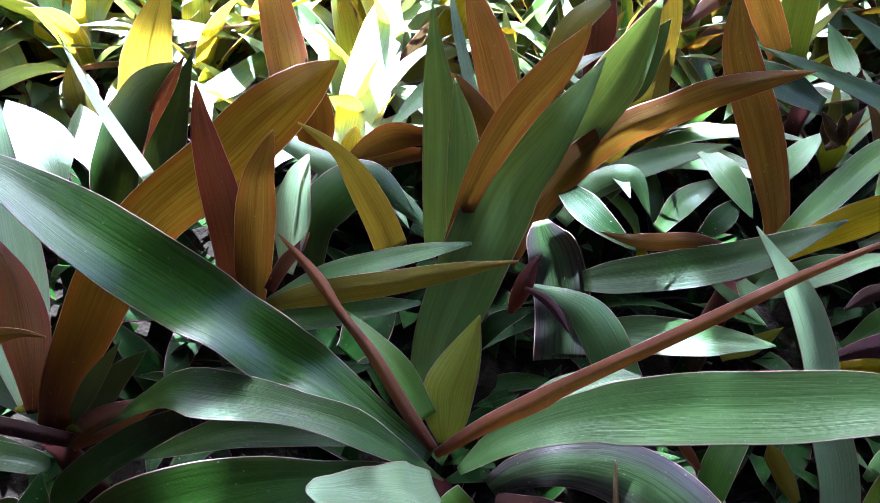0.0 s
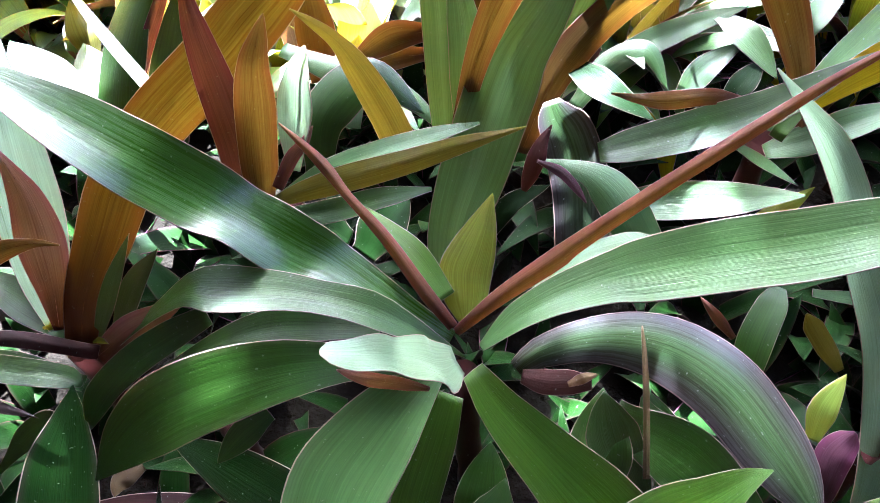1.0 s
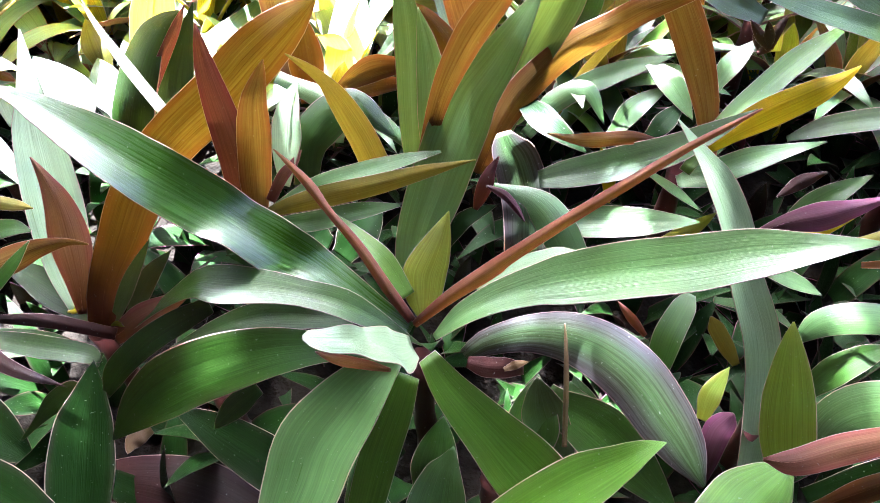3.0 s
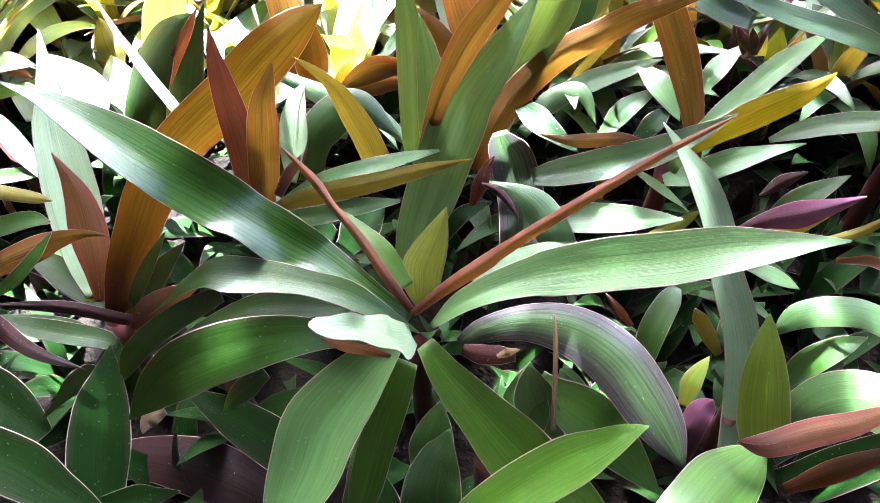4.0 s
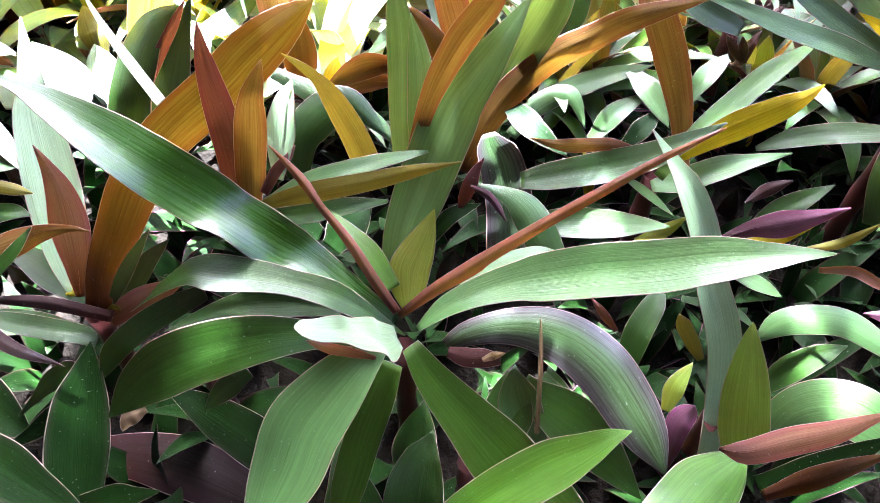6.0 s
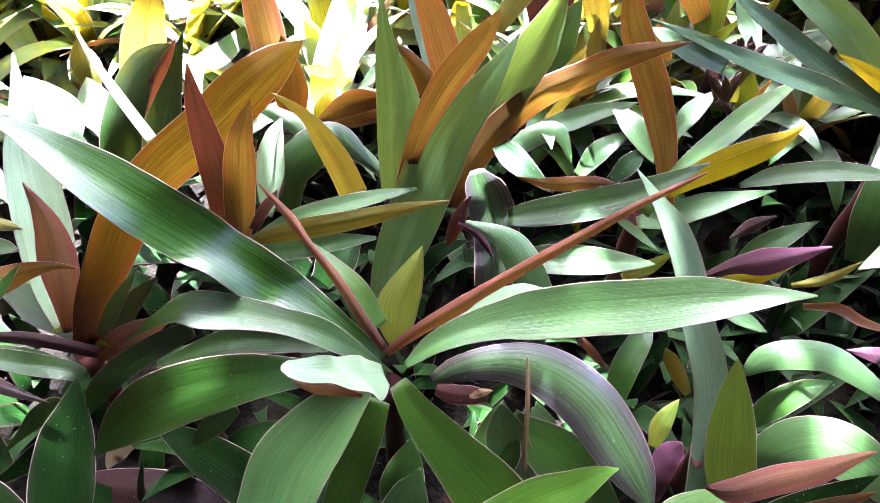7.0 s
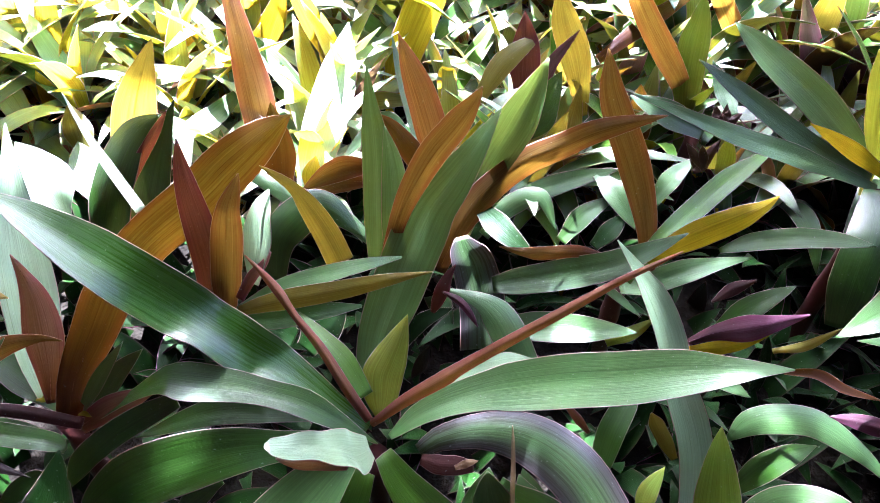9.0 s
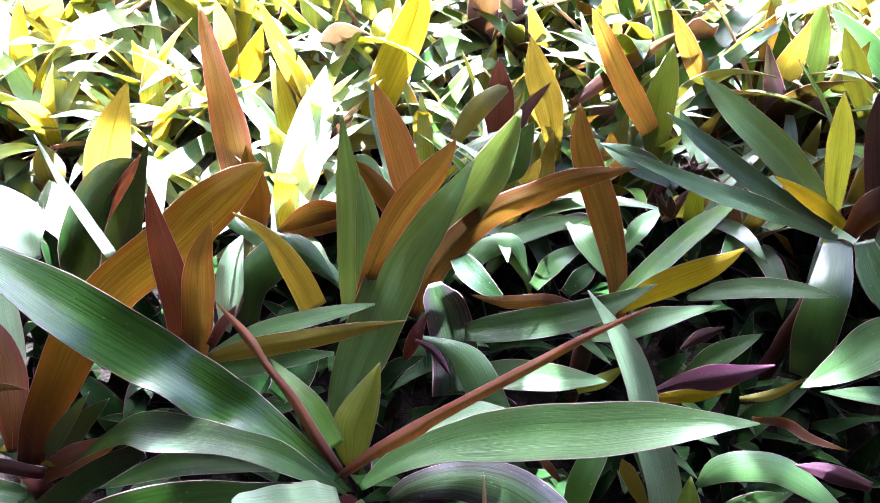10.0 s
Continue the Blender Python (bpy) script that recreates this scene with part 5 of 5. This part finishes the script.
leaf(plant_n, "d", "t", (0.007, 0.021, 0.018, 0.002), [(-0.658, 0.717, 0.073), (-0.667, 0.750, 0.112), (-0.673, 0.780, 0.146), (-0.678, 0.809, 0.179)], (-0.309, 0.417, -0.855))
leaf(plant_n, "d", "t", (0.007, 0.018, 0.002), [(-0.694, 0.748, 0.111), (-0.707, 0.768, 0.135), (-0.729, 0.803, 0.177)], (-0.323, 0.428, -0.844))
leaf(plant_n, "u", "s", (0.014, 0.027, 0.024, 0.004), [(-0.352, 0.702, 0.183), (-0.369, 0.730, 0.206), (-0.391, 0.758, 0.230), (-0.414, 0.787, 0.253)], (0.211, -0.482, 0.850))
leaf(plant_n, "d", "t", (0.007, 0.018, 0.020, 0.004), [(-0.104, 0.555, 0.147), (-0.123, 0.562, 0.157), (-0.149, 0.564, 0.161), (-0.179, 0.567, 0.166)], (-0.099, 0.460, -0.882))
leaf(plant_j, "u", "p", (0.021, 0.037, 0.039, 0.025, 0.001), [(0.127, -0.019, 0.081), (0.114, -0.006, 0.100), (0.104, 0.006, 0.117), (0.098, 0.016, 0.131), (0.094, 0.025, 0.143)], (-0.058, -0.303, 0.951))
leaf(plant_j, "u", "p", (0.016, 0.028, 0.026, 0.015, 0.002), [(0.170, -0.000, 0.077), (0.155, 0.011, 0.091), (0.142, 0.021, 0.103), (0.130, 0.030, 0.114), (0.124, 0.038, 0.123)], (-0.101, -0.316, 0.943))
leaf(plant_h, "u", "g", (0.005, 0.017, 0.020, 0.017, 0.003), [(-0.371, -0.032, 0.167), (-0.347, -0.031, 0.162), (-0.319, -0.028, 0.156), (-0.285, -0.024, 0.149), (-0.273, -0.026, 0.144)], (0.445, -0.275, 0.852))


# ---- the rest of the bed ----
def rosette(seed, leaves, length, width, label, spread=1.0, young=("yof", "tyio"), old=("ggpgos", "roicvt")):
    """A whole oyster plant: young leaves stand upright in the middle, old ones arch outwards."""
    rnd = random.Random(seed)
    ob = new("oyster_plant")
    tagged(ob, label, "plant", "oyster plants of the bed")
    for i in range(leaves):
        k = (i + 0.5) / leaves  # 0 inner, 1 outer
        a = i * 2.4 + rnd.uniform(-0.35, 0.35)
        lift = radians(84 - 62 * k * spread + rnd.uniform(-9, 9))
        ln = length * (0.62 + 0.5 * math.sin(math.pi * min(1, k * 0.9 + 0.12))) * rnd.uniform(0.82, 1.1)
        out = Vector((math.cos(a), math.sin(a), 0))
        pts, p, ang = [], out * 0.006, lift
        droop = radians(rnd.uniform(4, 16) + 34 * k * k * rnd.uniform(0.3, 1.3))
        for j in range(5):
            pts.append(p.copy())
            p = p + (out * math.cos(ang) + Vector((0, 0, 1)) * math.sin(ang)) * ln / 4
            ang -= droop
        facing = Vector((0, 0, 1)) * math.cos(lift) - out * math.sin(lift)
        facing = Matrix.Rotation(rnd.uniform(-0.5, 0.5), 3, out) @ facing
        up = rnd.choice((old if k > 0.25 else young)[0])
        down = rnd.choice((old if k > 0.25 else young)[1])
        me = leaf_mesh(pts, width * rnd.uniform(0.8, 1.15), facing, cup=rnd.uniform(0.1, 0.3), base=rnd.uniform(0.5, 0.75), rows=9, across=COARSE, twist=rnd.uniform(-40, 40), seed=seed * 50 + i)
        # wide low rosettes get a dark rim, which keeps painted shade in the gaps
        for m in (UP[up], DOWN[down], RIM if spread <= 1 else DOWN[down]):
            me.materials.append(m)
        lf = new("leaf", me)
        lf.parent = ob
    stem(ob, (0.004, -0.004, -0.12), (0, 0, 0.02), 0.010, 0.012)
    return ob


LABEL = "oyster plant with upright green leaves and purple-brown backs"
kinds = [rosette(s, 11 + s % 4, 0.22 + 0.015 * (s % 3), 0.042, LABEL) for s in range(1, 9)]
# low rosettes use the darkest skins as painted shade
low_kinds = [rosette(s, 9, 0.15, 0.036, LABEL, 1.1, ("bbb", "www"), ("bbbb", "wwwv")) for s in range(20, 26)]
# rosettes with sun brightness put into paler, yellower leaf colours
sun_tinted_kinds = [rosette(s, 12, 0.24, 0.044, "oyster plant in full sun, glare put into its pale green and yellow leaves", 1.0, ("yys", "tty"), ("sspsys", "tyrzit")) for s in range(40, 46)]
rnd = random.Random(7)
used = set()


def stand_at(x, y, z, scale, turn):
    return Matrix.Translation((x, y, z)) @ Matrix.Rotation(turn, 4, "Z") @ Matrix.Diagonal((scale, scale, scale, 1))


def put(template, m):
    if template not in used:
        used.add(template)
        template.matrix_basis = m
        return template
    ob = copy_thing(template, m)
    ob.matrix_basis = m
    return ob


def joined(name, label, places):
    """Many small or far plants that nobody could count, as one mesh."""
    skins = list(UP.values()) + list(DOWN.values()) + [RIM]
    index = {s: i for i, s in enumerate(skins)}
    cache = {}
    co, fa, mi, uv, base = [], [], [], [], 0
    for template, m in places:
        for ob in template.children:
            me = ob.data
            if not me.uv_layers:
                continue
            if me not in cache:
                v = np.empty(len(me.vertices) * 3)
                me.vertices.foreach_get("co", v)
                f = np.empty(len(me.loops), dtype=np.int64)
                me.loops.foreach_get("vertex_index", f)
                k = np.empty(len(me.polygons), dtype=np.int64)
                me.polygons.foreach_get("material_index", k)
                w = np.empty(len(me.loops) * 2)
                me.uv_layers[0].data.foreach_get("uv", w)
                to = np.array([index[s] for s in me.materials])
                cache[me] = (v.reshape(-1, 3), f.reshape(-1, 4), to[k], w)
            v, f, k, w = cache[me]
            mat = np.array(m)
            co.append(v @ mat[:3, :3].T + mat[:3, 3])
            fa.append(f + base)
            mi.append(k)
            uv.append(w)
            base += len(v)
    me = bpy.data.meshes.new(name)
    me.from_pydata(np.concatenate(co), [], np.concatenate(fa))
    me.uv_layers.new(name="UVMap").data.foreach_set("uv", np.concatenate(uv))
    for s in skins:
        me.materials.append(s)
    me.polygons.foreach_set("material_index", np.concatenate(mi))
    me.polygons.foreach_set("use_smooth", [True] * len(me.polygons))
    return tagged(new(name, me), label, "plants", kind="stuff")


# low plants under the big ones, coloured near black for the shade there
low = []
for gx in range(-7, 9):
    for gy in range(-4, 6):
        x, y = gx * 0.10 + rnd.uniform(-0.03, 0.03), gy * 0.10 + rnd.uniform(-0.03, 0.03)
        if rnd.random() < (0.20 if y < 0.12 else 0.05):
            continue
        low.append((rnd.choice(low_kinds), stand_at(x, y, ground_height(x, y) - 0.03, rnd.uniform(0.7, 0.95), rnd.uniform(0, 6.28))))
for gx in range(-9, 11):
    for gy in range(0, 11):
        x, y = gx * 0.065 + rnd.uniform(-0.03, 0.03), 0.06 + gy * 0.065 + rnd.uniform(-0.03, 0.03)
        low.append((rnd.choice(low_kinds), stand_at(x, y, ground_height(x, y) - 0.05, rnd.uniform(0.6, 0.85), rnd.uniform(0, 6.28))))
joined("undergrowth", "low oyster plant leaves between the big plants, shade put into their colour", low)
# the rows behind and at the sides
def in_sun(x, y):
    # plants here get the paler leaves that stand in for strong sunlight
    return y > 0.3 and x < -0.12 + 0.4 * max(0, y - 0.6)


far_away = []
for gx in range(-17, 19):
    for gy in range(-6, 27):
        x, y = gx * 0.115 + (gy % 2) * 0.057 + rnd.uniform(-0.045, 0.045), 0.1 + gy * 0.098 + rnd.uniform(-0.045, 0.045)
        template, m = rnd.choice(sun_tinted_kinds if in_sun(x, y) else kinds), stand_at(x, y, ground_height(x, y) + 0.07, rnd.uniform(0.8, 1.15), rnd.uniform(0, 6.28))
        if y < 0.40 and -0.58 < x < 0.66:
            continue
        if y < 0.05 and abs(x) > 1.2:
            continue
        if y < 0.70 and -0.46 < x < 0.52:
            m = stand_at(x, y, ground_height(x, y) + 0.03, rnd.uniform(0.62, 0.8), rnd.uniform(0, 6.28))
        if y > 1.35 or abs(x) > 0.7 + 0.4 * y:
            far_away.append((template, m))
        else:
            put(template, m)
# low leaves between the far rows
for gx in range(-17, 19):
    for gy in range(0, 22):
        x, y = gx * 0.10 + rnd.uniform(-0.04, 0.04), 0.42 + gy * 0.09 + rnd.uniform(-0.04, 0.04)
        if y < 0.6 and x > -0.15:
            continue
        far_away.append((rnd.choice(sun_tinted_kinds if in_sun(x, y) else kinds), stand_at(x, y, ground_height(x, y) - 0.01, rnd.uniform(0.5, 0.75), rnd.uniform(0, 6.28))))
# the sunlit corner beside the bed, its plants tinted pale for sun glare
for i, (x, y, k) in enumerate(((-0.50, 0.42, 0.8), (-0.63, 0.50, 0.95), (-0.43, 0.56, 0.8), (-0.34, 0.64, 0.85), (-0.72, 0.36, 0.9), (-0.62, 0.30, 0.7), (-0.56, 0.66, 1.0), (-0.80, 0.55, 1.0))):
    put(sun_tinted_kinds[i % 6], stand_at(x, y, ground_height(x, y) + 0.06, k, 0.8 * i))
joined("far_plants", "far rows of green and purple-backed oyster plants", far_away)
for t in kinds + low_kinds + sun_tinted_kinds:
    if t not in used:
        for ob in (*t.children, t):
            bpy.data.objects.remove(ob)


# ---- the unseen tree added over the bed to shade its front ----
def bark_material():
    m, nt, out = nodes_of("bark")
    coord = nt.nodes.new("ShaderNodeTexCoord")
    n = node(nt, "TexNoise", Scale=9.0, Detail=5.0)
    nt.links.new(coord.outputs["Object"], n.inputs["Vector"])
    skin = node(nt, "BsdfPrincipled", Roughness=0.9)
    nt.links.new(ramp(nt, n.outputs[0], [(0.3, (0.06, 0.045, 0.03)), (0.7, (0.2, 0.16, 0.11))]), skin.inputs["Base Color"])
    nt.links.new(skin.outputs[0], out.inputs[0])
    return m


def smooth01(a, b, x):
    x = min(max((x - a) / (b - a), 0), 1)
    return x * x * (3 - 2 * x)


def shade_tree():
    rnd = random.Random(11)
    ob = tagged(new("shade_tree"), "added unseen broad-leaved tree that shades the front of the bed", "tree")
    ob.location = (-3.2, 4.6, 0)
    o = Vector(ob.location)
    bark = bark_material()
    foot = [Vector((0, 0, 0)), Vector((0.05, -0.1, 1.2)), Vector((0.2, -0.3, 2.6)), Vector((0.5, -0.8, 3.8)), Vector((1.1, -1.7, 4.6))]
    for name, line, radii in (
        ("trunk", foot, (0.19, 0.15, 0.13, 0.10, 0.06)),
        ("branch", [foot[2], Vector((1.0, -0.9, 3.5)), Vector((2.2, -1.6, 4.2)), Vector((3.1, -2.2, 4.5))], (0.08, 0.06, 0.04, 0.015)),
        ("branch", [foot[3], Vector((0.9, -1.9, 4.3)), Vector((1.8, -2.9, 4.5)), Vector((2.6, -3.6, 4.6))], (0.06, 0.045, 0.03, 0.012)),
    ):
        bm = bmesh.new()
        limb(bm, line, radii)
        me = bpy.data.meshes.new(name)
        bm.to_mesh(me)
        bm.free()
        me.materials.append(bark)
        new(name, me).parent = ob
    co, fa = [], []
    # crown leaves sit up the sun's line from where shade is wanted
    for _ in range(72000):
        gx, gy = rnd.uniform(-2.6, 3.0), rnd.uniform(-2.2, 1.0)
        edge = min(max(0.44 + 0.7 * gx, 0.19 if gx > -0.45 else 0.10), 0.55)
        full = 1 - smooth01(edge - 0.04, edge + 0.14, gy)
        clump = noise.noise(Vector((gx * 7.0, gy * 7.0, 3.1)))
        dens = full * (CROWN_FRONT if gy < (0.12 if -0.32 < gx < -0.2 else 0.0 if gx < 0.1 else 0.13) else CROWN_MID if gx < 0.1 else CROWN_RIGHT)
        if clump * 0.9 + 0.5 > dens:
            continue
        if any((gx - x) ** 2 + (gy - y) ** 2 < (r * (1 + 0.5 * clump)) ** 2 and rnd.random() < open_share for x, y, r, open_share in GAPS):
            continue
        c = Vector((gx, gy, 0.25)) + SUN_DIR * rnd.uniform(4.3, 5.0) - o
        a = Vector((rnd.gauss(0, 1), rnd.gauss(0, 1), rnd.gauss(0, 0.5))).normalized()
        b = a.cross(Vector((rnd.gauss(0, 0.4), rnd.gauss(0, 0.4), 1))).normalized()
        k = len(co)
        ln, w = rnd.uniform(0.030, 0.055), rnd.uniform(0.014, 0.023)
        n = a.cross(b)
        co += [c - a * ln, c - a * ln * 0.2 + b * w - n * 0.008, c + a * ln, c - a * ln * 0.2 - b * w - n * 0.008, c + n * 0.004]
        fa += [(k, k + 4, k + 1), (k + 1, k + 4, k + 2), (k + 2, k + 4, k + 3), (k + 3, k + 4, k)]
    me = bpy.data.meshes.new("crown")
    me.from_pydata(co, [], fa)
    me.materials.append(UP["b"])
    new("crown", me).parent = ob


# gaps set in the added crown to light chosen leaves: where their light falls, how wide and how open they are
GAPS = [
    (-0.43, 0.16, 0.08, 0.45), (-0.115, 0.135, 0.035, 0.8),
    (0.27, -0.01, 0.05, 0.25), (0.208, 0.103, 0.045, 0.62), (0.11, 0.085, 0.03, 0.3),
    (0.25, -0.05, 0.05, 0.32), (0.38, 0.04, 0.07, 0.4), (0.36, 0.13, 0.06, 0.35),
    (-0.24, 0.18, 0.045, 0.4), (0.044, 0.166, 0.055, 0.7), (0.106, 0.210, 0.045, 0.8),
]
CROWN_FRONT, CROWN_MID, CROWN_RIGHT = 1.5, 1.08, 0.92
shade_tree()
